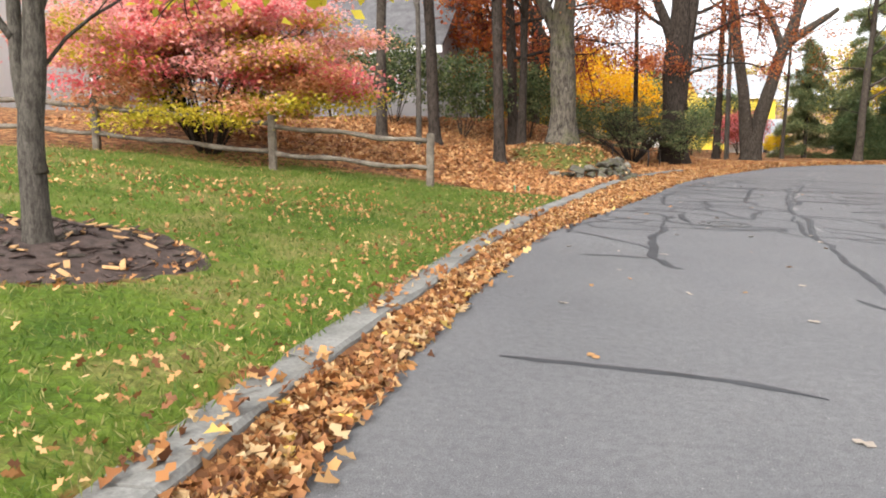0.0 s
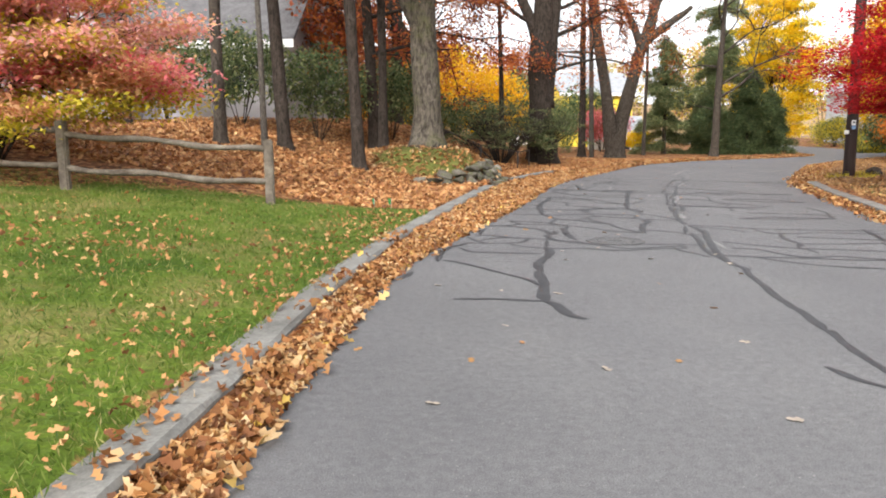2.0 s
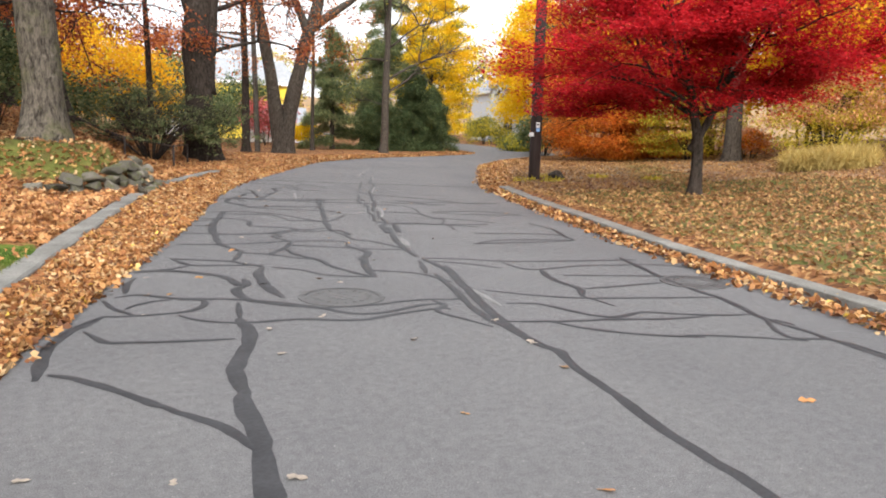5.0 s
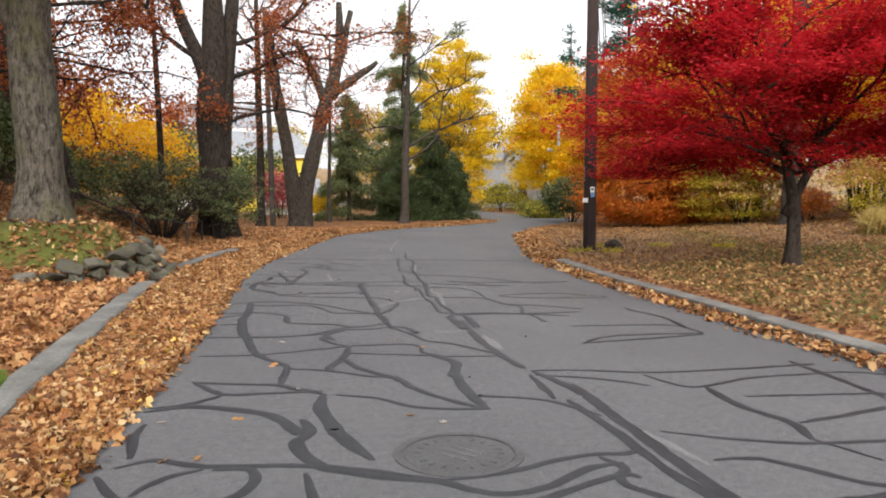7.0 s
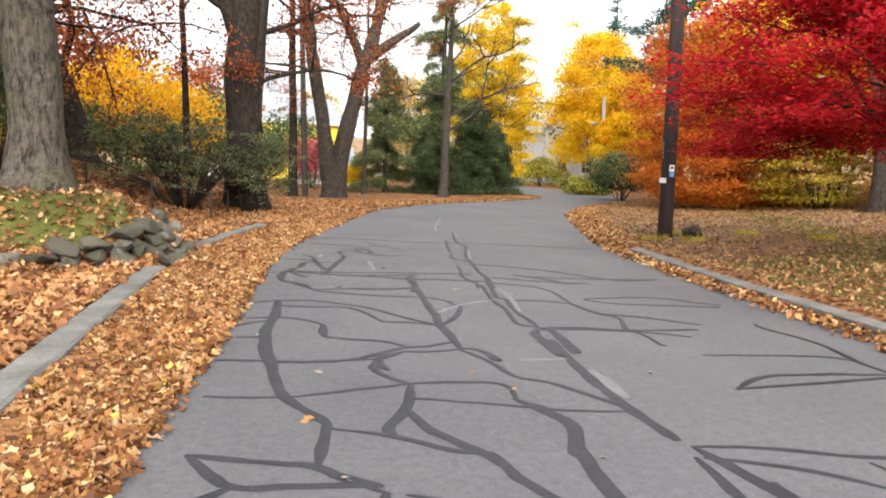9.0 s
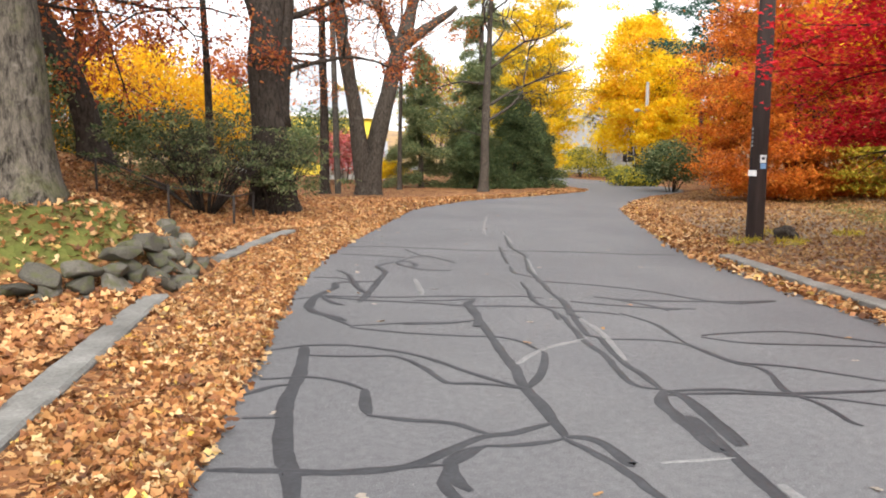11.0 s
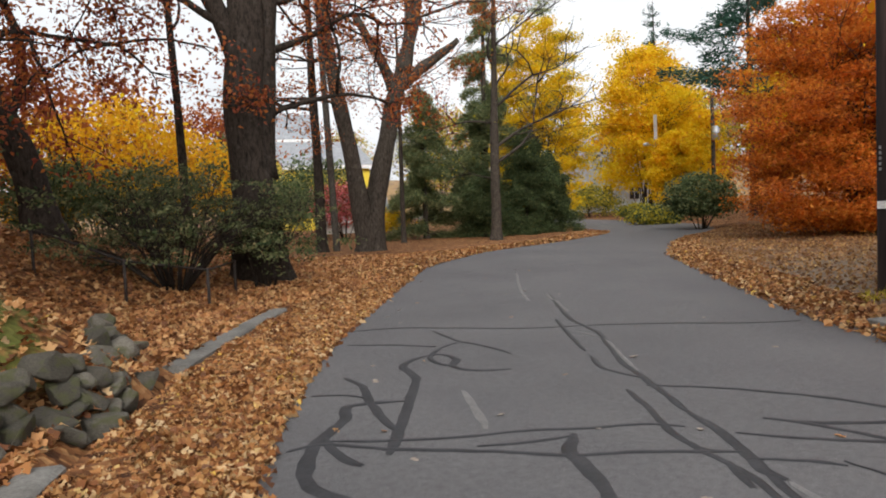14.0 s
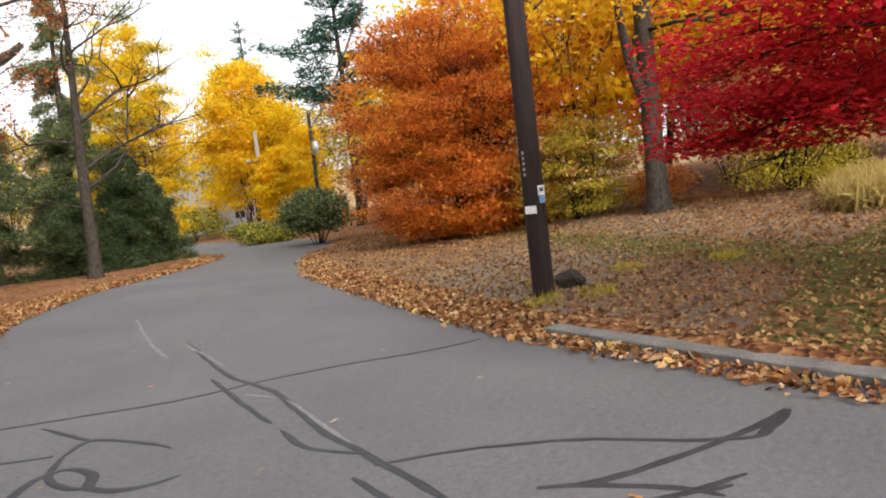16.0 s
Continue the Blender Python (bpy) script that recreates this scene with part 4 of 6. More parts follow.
# Japanese maple on the right-hand lawn
tree(14.0, 19.85, "spreading Japanese maple in full scarlet leaf", name="japanese_maple", stems=[([(0, 0, 0), (0.02, 0, 0.6), (-0.02, 0, 1.2), (-0.15, 0.05, 1.7), (-0.3, 0.1, 2.5)], [0.135, 0.115, 0.11, 0.085, 0.05]), ([(0.0, 0, 1.15), (0.2, -0.1, 1.6), (0.45, -0.2, 2.4)], [0.08, 0.07, 0.045])],
     bark_mat=BARK_DARK, limbs=[((-0.1, 0, 1.55), (-1.0, 0.55, 0.62), 1.75, 0.05), ((0.2, 0, 1.6), (0.9, -0.8, 0.7), 1.6, 0.05), ((-0.1, 0, 1.7), (-1.0, -0.6, 0.7), 1.8, 0.05), ((0.2, 0, 1.7), (0.8, 0.8, 0.7), 1.6, 0.05), ((-0.1, 0, 1.9), (-1.0, 0.1, 0.6), 1.8, 0.05), ((-0.2, 0, 2.0), (-0.3, 1.0, 0.6), 1.6, 0.045), ((0.2, -0.1, 1.9), (0.0, -1.0, 0.6), 1.7, 0.045), ((-0.25, 0.1, 2.2), (-0.7, 0.8, 0.6), 1.4, 0.045), ((0.4, -0.2, 2.2), (0.4, -0.9, 0.7), 1.4, 0.045), ((-0.3, 0.1, 2.4), (-0.4, -0.2, 1.0), 1.3, 0.045), ((0.45, -0.2, 2.3), (0.7, 0.3, 0.9), 1.4, 0.045), ((0.0, 0, 1.6), (-1.0, 0.3, 0.45), 1.75, 0.04), ((-0.1, 0, 1.7), (-1.0, -0.1, 0.5), 1.6, 0.04), ((0.1, 0, 1.6), (1.0, 0.1, 0.5), 1.3, 0.04), ((0.05, 0, 1.6), (0.3, -1.0, 0.5), 1.2, 0.04), ((-0.1, 0.05, 1.6), (-0.5, 0.9, 0.5), 1.2, 0.04), ((-0.3, 0.1, 2.4), (0.1, 0.3, 0.8), 0.9, 0.035), ((0.3, -0.1, 2.1), (0.2, -0.3, 0.8), 0.9, 0.035)],
     leaf=L_RED, count=96000, size=0.082, spread=0.25, depth=3, seed=51, lspread=0.42, flat=0.75, squash=0.26, shrink=0.74, droop=0.015, lo=1.5, flare=1.35, kids=(2, 2))

# copper beech hedge-tree, shrubs and straw grass on the rising ground
beech = shrub(22.9, 33.0, 3.1, 3.0, 6.9, "dense beech clothed to the ground in copper-orange leaves", [(L_ORANGE, 0.85, 0.0, 1.1), (L_RUST, 0.15, 0.0, 0.8)], 110000, 0.105, 52, "beech_tree", BARK_BROWN, 22, 0.6, 0.6, -0.16, category="tree", ragged=0.45, clumps_n=420, clump_size=0.105)
shrub(24.0, 24.3, 2.1, 1.6, 2.9, "rounded shrub fading from yellow-green to peach", [(L_OLIVE, 0.5, 0.05, 0.8), (L_PEACH, 0.5, 0.35, 1.1)], 24000, 0.085, 53, "shrub", BARK_DARK, 16, 0.5, 0.6, -0.08, ragged=0.5)
shrub(23.4, 29.6, 2.0, 1.6, 2.7, "spreading shrub with pale yellow-green leaves", [(L_OLIVE, 0.75, 0.1, 1.1), (L_PEACH, 0.25, 0.3, 1.1)], 18000, 0.10, 54, "shrub", BARK_DARK, 16, 0.6, 1.0, -0.05, ragged=0.6)
shrub(24.2, 27.6, 0.9, 0.8, 1.0, "small russet shrub at the foot of a tree", [(L_ORANGE, 0.5, 0.0, 1.1), (L_PEACH, 0.5, 0.0, 1.1)], 3000, 0.09, 55, "shrub", BARK_DARK, 8)
shrub(26.6, 43.8, 1.5, 1.3, 2.4, "rounded dark green rhododendron by the road", [(L_NEEDLE, 0.45, 0.0, 1.1), (L_GREEN, 0.55, 0.0, 1.1)], 9000, 0.14, 56, "rhododendron", BARK_DARK, 12, 0.5)
shrub(29.4, 50.5, 1.4, 1.1, 0.8, "low green hedge shrub by the bend", [(L_GREEN, 0.5, 0, 1.1), (L_OLIVE, 0.5, 0, 1.1)], 6000, 0.14, 57, "shrub", BARK_DARK, 10)
shrub(32.5, 56, 1.3, 1.1, 0.9, "yellow-green shrub by the far bend", [(L_OLIVE, 0.45, 0, 1.1), (L_GREEN, 0.55, 0, 0.9)], 8000, 0.13, 58, "shrub", BARK_DARK, 10)
shrub(24.5, 58.5, 1.8, 1.5, 1.5, "yellow-green shrub by the far bend", [(L_OLIVE, 0.7, 0, 1.1), (L_GREEN, 0.3, 0, 0.7)], 6000, 0.15, 59, "shrub", BARK_DARK, 10)
tree(22.9, 27.2, "tall grey trunk with amber foliage above", name="tree", stems=[([(0, 0, 0), (-0.05, 0, 2.5), (0.05, 0, 5.5), (0.2, 0, 10)], [0.28, 0.25, 0.22, 0.12]), ([(-0.05, 0, 2.3), (-0.5, 0.2, 3.8), (-1.0, 0.3, 6.5)], [0.14, 0.12, 0.06])], bark_mat=BARK_BROWN,
     limbs=[((0, 0, 4.0), (0.8, 0.5, 0.5), 2.2, 0.09), ((0, 0, 5), (-0.9, -0.3, 0.4), 2.4, 0.09), ((-0.9, 0.3, 6), (-0.6, 0.5, 0.6), 2.2, 0.07), ((0.1, 0, 6.5), (0.7, -0.7, 0.4), 2.4, 0.09), ((0.2, 0, 8.5), (0, 0.3, 1), 2.4, 0.09), ((0, 0, 4.4), (-0.2, -1, 0.1), 2.0, 0.06)], leaf=L_AMBER, count=9000, size=0.15, spread=0.5, depth=3, seed=60)

# evergreens and yellow trees at the bend
conifer(16.4, 49.6, 6.8, 2.2, "bushy green hemlock beside the road", L_NEEDLE, BARK_BROWN, 61, 0.03, 40000, 0.14, 0.5, gaps=0.35, shape=0.6)
conifer(19.8, 50.6, 12.2, 2.7, "tall thin grey-green spruce with drooping boughs", L_NEEDLE, BARK_BROWN, 62, 0.05, 84000, 0.16, 0.85, 0.38, shape=0.75)
conifer(18.4, 47.8, 3.2, 1.6, "low dark hemlock beneath taller trees", L_GREEN, BARK_BROWN, 63, 0.03, 15000, 0.14, 0.5, gaps=0.35, shape=0.6)
conifer(20.7, 48.2, 4.7, 1.9, "broad dark hemlock sweeping to the ground", L_GREEN, BARK_BROWN, 64, 0.02, 24000, 0.14, 0.55, gaps=0.32, shape=0.55)
conifer(22.3, 48.8, 3.7, 1.6, "dark green hemlock at the road's edge", L_GREEN, BARK_BROWN, 65, 0.02, 15000, 0.14, 0.55, gaps=0.35, shape=0.55)
shrub(24.6, 53.6, 2.5, 2.3, 11.2, "narrow tree in yellow and green leaf", [(L_YELLOW, 0.8, 0.0, 0.98), (L_OLIVE, 0.12, 0.0, 0.9), (L_NEEDLE, 0.08, 0.3, 1.1)], 60000, 0.14, 66, "yellow_tree", BARK_BROWN, 10, 0.45, 0.6, -0.02, category="tree", ragged=0.4, clumps_n=300, clump_size=0.12)
conifer(27.4, 63.0, 9.5, 1.7, "distant narrow dark green spruce tree", L_NEEDLE, BARK_BROWN, 67, 0.1, 7000, 0.25)
for (x, y, rx, h, sd) in ((40.3, 65.6, 3.7, 12.4, 68), (38.9, 60.6, 1.7, 5.5, 69), (44.2, 65.5, 3.0, 8.5, 70)):
    shrub(x, y, rx, rx * 0.9, h, "full-crowned maple in bright yellow leaf", [(L_YELLOW, 0.8, 0, 1.1), (L_AMBER, 0.2, 0.3, 1.1)], int(10000 * rx), 0.24, sd, "yellow_maple", BARK_BROWN, 8, 0.4, 0.4, 0.06, "yellow maples beyond the bend", "tree")
conifer(53.0, 80.5, 20.3, 3.4, "distant white pine above the yellow maple", L_PINE, BARK_BROWN, 71, 0.5, 6000, 0.42, 0.0, 0.3, "pine_tree", clump=True)
conifer(35.8, 50.2, 16.0, 4.6, "tall white pine with layered blue-green boughs", L_PINE, BARK_BROWN, 72, 0.42, 34000, 0.28, 0.0, 0.2, "pine_tree", clump=True)


# ---- background woods: a few kinds, repeated ----
def wood_tree(h, r, mats, label, seed, count=4200):
    return shrub(0, -300, r, r, h, label, mats, count, 0.24, seed, "woodland_tree", BARK_BROWN, 7, 0.4, 0.3, 0.2, "woods in the background", "tree")


def place_copies(proto, spots):
    for k, (x, y, s) in enumerate(spots):
        m = Matrix.LocRotScale((x, y, float(land(x, y)) - 0.05), Euler((0, 0, k * 1.9)), (s, s, s * 1.05))
        if k == 0:
            proto.matrix_world = m
        else:
            made = copy_thing(proto, Matrix())
            made.matrix_world = m


place_copies(wood_tree(6.0, 2.6, [(L_AMBER, 0.8, 0, 1.1), (L_YELLOW, 0.2, 0, 1.1)], "amber-leaved tree in the far woods", 81), [(4.3, 50.0, 0.95), (6.8, 52.5, 0.8), (1.5, 48.0, 0.8), (25.8, 30.8, 1.25), (29.0, 36.5, 1.4), (27.5, 24.0, 1.3), (-2.5, 47, 0.9), (33, 42.5, 1.3), (30.0, 30.0, 1.5), (30.5, 25.5, 1.3), (27.5, 18.5, 1.2), (57, 95, 1.5)])
place_copies(wood_tree(7.0, 2.8, [(L_RUST, 0.7, 0, 1.1), (L_RUSSET, 0.3, 0, 1.1)], "rust-leaved oak in the far woods", 82), [(-3.5, 39.0, 1.0), (-1.0, 33.5, 0.8), (-5.5, 36, 1.0), (-0.5, 42.5, 1.0), (-8.0, 42.0, 1.2), (3.0, 57.0, 1.1), (9.5, 66.0, 1.1), (-14, 46, 1.3), (34, 32, 1.4)])
place_copies(wood_tree(8.0, 3.0, [(L_OLIVE, 0.6, 0, 1.1), (L_PEACH, 0.2, 0, 1.1), (L_TWIG, 0.2, 0, 1.1)], "thinning olive-brown tree in the far woods", 83), [(30, 82, 1.2), (22, 84, 1.0), (14, 86, 1.1), (46, 74, 1.3), (50, 64, 1.2), (41, 53, 1.1), (38.5, 45.5, 1.0), (5, 78, 1.1), (-5, 70, 1.2), (55, 78, 1.4), (34.5, 88, 1.3), (-16, 62, 1.3), (44, 40, 1.4), (40, 30, 1.4), (36, 22, 1.3), (31, 20.5, 1.2), (33.5, 27.5, 1.3), (52, 99, 1.5), (62, 90, 1.5), (47, 102, 1.4), (33, 16, 1.3)])
place_copies(wood_tree(5.0, 2.6, [(L_GREEN, 0.6, 0, 1.1), (L_NEEDLE, 0.4, 0, 1.1)], "dark evergreen in the far woods", 84), [(-3.0, 27.6, 0.52), (-0.8, 27.8, 0.5), (-5.3, 28.4, 0.5), (1.2, 30.8, 0.5), (27.8, 27.0, 0.6), (26.2, 21.0, 0.6), (2.6, 40.5, 0.55), (4.6, 40.0, 0.5), (9.0, 60.0, 1.0), (13.5, 58.0, 0.8), (-18, 34, 1.2), (-21, 42, 1.5), (10.8, 53.0, 0.55)])
shrub(14.0, 54.5, 1.7, 1.4, 2.6, "red-leaved shrub beside the far drive", [(L_HOT, 0.5, 0, 1.1), (L_RUSSET, 0.5, 0, 1.1)], 6000, 0.13, 85, "shrub", BARK_DARK, 10)
shrub(15.6, 52.0, 0.9, 0.8, 1.3, "small yellow shrub beside the far drive", [(L_YELLOW, 1.0, 0, 1.1)], 2500, 0.12, 86, "shrub", BARK_DARK, 8)

shrub(35.6, 66.2, 2.3, 1.8, 2.2, "yellow-green shrub in front of the far house", [(L_OLIVE, 0.6, 0, 1.1), (L_GREEN, 0.4, 0, 1.1)], 8000, 0.14, 87, "shrub", BARK_DARK, 10, 0.4, 0.3, 0.0)

# straw-coloured grass clump and verge weeds
def tussock(x, y, rx, ry, h, count, mat, label, seed, name="grass_clump"):
    nr = np.random.default_rng(seed)
    g, o = nr.uniform(0, 6.283, count), np.sqrt(nr.uniform(0, 1, count))
    px, py = x + np.cos(g) * o * rx, y + np.sin(g) * o * ry
    c = np.stack([px, py, land(px, py) + h * 0.4 * nr.uniform(0.6, 1.2, count)], 1)
    up = np.stack([nr.normal(0, 0.4, count), nr.normal(0, 0.4, count), np.ones(count)], 1)
    v, f = leaves(c, h, nr, 0.0, 0.06, 0.02, up)
    return tagged(part(name, (v, f), mat), label, "grass", kind="stuff")


tussock(21.2, 22.2, 1.7, 0.8, 0.7, 3200, L_STRAW, "pale straw-coloured grass beneath the shrubs", 91)
for k, (x, y) in enumerate(((13.0, 24.6), (15.2, 24.5), (14.2, 25.3), (16.0, 23.3), (13.5, 24.1))):
    tussock(x, y, 0.30, 0.25, 0.17, 110, L_OLIVE, "tuft of yellowing weeds by the pole", 92 + k, "weed_tuft")

# ---- poles and wires ----
pole = thing("utility_pole", pose(13.47, 24.88, float(land(13.47, 24.88))), "dark creosoted utility pole with small tags", "utility pole")
part("shaft", tubes([[((0, 0, -0.5), 0.150), ((0, 0, 0.0), 0.148), ((0.0, 0, 3.0), 0.135), ((0.0, 0, 10.5), 0.11)]], 20), POLEWOOD, pole)
to_eye = Vector((4.9 - 13.47, 18.0 - 24.88, 0)).normalized()
across = Vector((to_eye.y, -to_eye.x, 0))


def tag(z, side, w, h, mat, label, out=0.152):
    c = to_eye * math.sqrt(max(out * out - side * side, 0.003)) + across * side
    n = (to_eye * 1.0 + across * side * 6).normalized()
    s = Vector((-n.y, n.x, 0))
    bm = bmesh.new()
    vs = [bm.verts.new(c + s * a * w / 2 + Vector((0, 0, z + b * h / 2)) + n * d) for d in (0, 0.006) for a, b in ((-1, -1), (1, -1), (1, 1), (-1, 1))]
    for q in ((4, 5, 6, 7), (3, 2, 1, 0), (0, 1, 5, 4), (1, 2, 6, 5), (2, 3, 7, 6), (3, 0, 4, 7)):
        bm.faces.new([vs[i] for i in q])
    part("tag", bm, mat, pole, label)


tag(1.16, 0.07, 0.15, 0.10, WHITE, "blank white tag", 0.150)
tag(1.40, -0.085, 0.10, 0.13, WHITE, "white printed tag", 0.150)
tag(1.41, -0.087, 0.055, 0.05, TAGDARK, "dark print on the tag", 0.158)
tag(1.28, -0.090, 0.09, 0.09, TAGBLUE, "blue printed tag", 0.150)
for k in range(5):
    tag(1.62 + k * 0.07, 0.10, 0.03, 0.04, METAL, "small metal number", 0.150)
rock_bm = bmesh.new()
bmesh.ops.create_icosphere(rock_bm, subdivisions=3, radius=0.2)
for v in rock_bm.verts:
    v.co = v.co * (1 + 0.35 * noise.noise(v.co * 7)) * 1.0
    v.co.z *= 0.75
rock = part("rock", rock_bm, BARK_BROWN)
rock.location = at(14.15, 24.85, 0.08)
tagged(rock, "rounded brown rock in the weeds by the pole", "rock")


def cable(a, b, sag, r, label):
    pts = [(tuple(Vector(a).lerp(Vector(b), k / 16) - Vector((0, 0, sag * 4 * (k / 16) * (1 - k / 16)))), r) for k in range(17)]
    return tagged(part("overhead_cable", tubes([pts], 5), TAGDARK), label, "cable", "overhead cables")


far_pole = thing("utility_pole", pose(42.4, 60.8, float(land(42.4, 60.8))), "brown utility pole carrying a grey transformer", "utility pole")
part("shaft", tubes([[((0, 0, -0.5), 0.16), ((0, 0, 0), 0.16), ((0, 0, 8.2), 0.12)]], 12), BARK_BROWN, far_pole)
part("transformer", tubes([[((-0.1, -0.38, 5.0), 0.22), ((-0.1, -0.38, 5.05), 0.26), ((-0.1, -0.38, 5.9), 0.26), ((-0.1, -0.38, 5.98), 0.14)]], 16), METAL, far_pole, "grey cylindrical transformer")
for k, (dx, z0, z1) in enumerate(((0.0, 7.9, 9.6), (0.25, 7.3, 9.0), (-0.2, 6.8, 8.4))):
    cable((42.4 + dx, 60.8, z0), (13.47 + dx * 0.4, 24.88, z1), 0.9, 0.022, "thin black overhead cable between the poles")
lamp = thing("street_lamp", pose(38.6, 62.2, float(land(38.6, 62.2))), "street lamp on a weathered grey wooden pole", "street lamp")
part("pole", tubes([[((0, 0, -0.4), 0.15), ((0, 0, 0), 0.15), ((0, 0, 7.0), 0.12)]], 12), GREYPOLE, lamp)
part("arm", tubes([[((0, 0, 4.6), 0.03), ((-0.5, -0.3, 4.85), 0.03), ((-1.3, -0.8, 4.9), 0.03)]], 8), METAL, lamp)
part("lamp_head", tubes([[((-1.2, -0.75, 4.92), 0.06), ((-1.35, -0.84, 4.9), 0.13), ((-1.75, -1.08, 4.86), 0.12), ((-1.9, -1.17, 4.84), 0.04)]], 10), METAL, lamp)
side_pole = thing("utility_pole", pose(11.05, 44.55, float(land(11.05, 44.55))), "slim grey utility pole beside a dark trunk", "utility pole")
part("shaft", tubes([[((0, 0, -0.4), 0.13), ((0, 0, 0), 0.13), ((-0.25, 0, 9.5), 0.10)]], 12), BARK_SMOOTH, side_pole)

# ---- split-rail fence ----
fence = thing("split_rail_fence", pose(0, 0, 0), "weathered two-rail split-rail fence below the bush", "fence")
FP = [(0.05, 15.75), (-2.5, 15.15), (-5.6, 15.1), (-8.6, 15.2), (-11.6, 15.4)]
for k, (x, y) in enumerate(FP):
    z = float(land(x, y))
    bm = boxed(x - 0.06, y - 0.06, z - 0.3, x + 0.06, y + 0.06, z + 0.90, bevel=0.018)
    for v in bm.verts:
        v.co += noise.noise_vector(v.co * 5) * 0.012
    part("fence_post", bm, RAIL, fence)
    if k:
        x0, y0 = FP[k - 1]
        z0 = float(land(x0, y0))
        for hgt, dr in ((0.75, 0.03), (0.29, 0.01)):
            n = 9
            pts = [(Vector((x0 + (x - x0) * j / n, y0 + (y - y0) * j / n, z0 + hgt + (z - dr - z0) * j / n + 0.02 * math.sin(j * 1.3 + k))), 0.043 + 0.009 * math.sin(j * 2.1 + k)) for j in range(n + 1)]
            part("rail", roughen(tubes([[(tuple(a), r) for a, r in pts]], 7), 0.012, 6, k), RAIL, fence)

# ---- dry stone edging of the mossy mound ----
wall = thing("stone_edging", pose(0, 0, 0), "tumbled grey fieldstones edging the mossy mound", "stone wall")
EDGE = [Vector(p) for p in ((0.6, 22.9, 0), (1.8, 22.75, 0), (2.9, 22.7, 0), (3.55, 23.0, 0), (4.05, 23.9, 0), (4.3, 25.2, 0), (4.25, 26.6, 0))]
rng = random.Random(7)
for course in range(4):
    d = 0.0
    total = sum((EDGE[i + 1] - EDGE[i]).length for i in range(len(EDGE) - 1))
    while d < total - 0.1:
        s = rng.uniform(0.24, 0.50) * (1 - 0.06 * course)
        e, i = d + s / 2, 0
        while i < len(EDGE) - 2 and e > (EDGE[i + 1] - EDGE[i]).length:
            e -= (EDGE[i + 1] - EDGE[i]).length
            i += 1
        q = EDGE[i].lerp(EDGE[i + 1], min(1, e / (EDGE[i + 1] - EDGE[i]).length))
        d += s * 1.0
        if course == 3 and (rng.random() < 0.5 or d < 3.0) or course == 2 and (rng.random() < 0.2 or d < 2.2) or course == 1 and d < 1.5 or course == 0 and d < 0.7:
            continue
        inward = (Vector((2.2, 25.0, 0)) - q).normalized()
        q = q + inward * (0.10 * course + rng.uniform(-0.04, 0.06))
        bm = bmesh.new()
        for _ in range(15):
            g, e = rng.uniform(0, 6.283), rng.uniform(-1, 1)
            w_ = 0.5 * (1 - 0.35 * abs(e) ** 3)
            bm.verts.new((math.cos(g) * w_ * rng.uniform(0.8, 1.1), math.sin(g) * w_ * rng.uniform(0.8, 1.1), 0.5 * e))
        hull = bmesh.ops.convex_hull(bm, input=bm.verts)
        bmesh.ops.delete(bm, geom=[v for v in hull["geom_interior"] if isinstance(v, bmesh.types.BMVert)], context="VERTS")
        bmesh.ops.bevel(bm, geom=list(bm.edges), offset=0.035, segments=1, affect="EDGES")
        st = part("stone", bm, STONE, wall)
        st.location = q + Vector((0, 0, 0.09 + 0.14 * course + rng.uniform(-0.02, 0.02)))
        st.rotation_euler = (rng.uniform(-0.25, 0.25), rng.uniform(-0.25, 0.25), rng.uniform(0, 6.28))
        st.scale = (s * 1.2, s * 0.95, 0.20 * rng.uniform(0.8, 1.4))

# iron posts and rail on the bank
handrail = thing("iron_railing", pose(0, 0, 0), "thin rusty iron posts and rail half lost in the yew", "railing")
IP = [(2.9, 31.2, 0.75), (4.2, 30.6, 0.7), (5.4, 30.3, 0.62), (6.0, 31.9, 0.6)]
for k, (x, y, h) in enumerate(IP):
    z = float(land(x, y))
    part("iron_post", tubes([[((x, y, z - 0.2), 0.026), ((x, y, z + h), 0.026)]], 8), IRONRAIL, handrail)
    if k:
        x0, y0, h0 = IP[k - 1]
        part("iron_rail", tubes([[((x0, y0, float(land(x0, y0)) + h0 - 0.03), 0.018), ((x, y, z + h - 0.03), 0.018)]], 6), IRONRAIL, handrail)


# ---- houses ----
def window(bx, parent, w=0.9, h=1.3):
    """A sash window: frame, glass and glazing bar, on a wall facing its own -y."""
    fr = part("window", boxed(-w / 2 - 0.08, -0.07, -h / 2 - 0.08, w / 2 + 0.08, 0.02, h / 2 + 0.08, bevel=0.01), WHITE, parent)
    fr.matrix_local = bx
    part("pane", boxed(-w / 2, -0.085, -h / 2, w / 2, -0.074, -0.02), GLASS, fr)
    part("pane", boxed(-w / 2, -0.085, 0.02, w / 2, -0.074, h / 2), GLASS, fr)
    part("glazing_bar", boxed(-0.02, -0.10, -h / 2, 0.02, -0.087, h / 2), WHITE, fr)


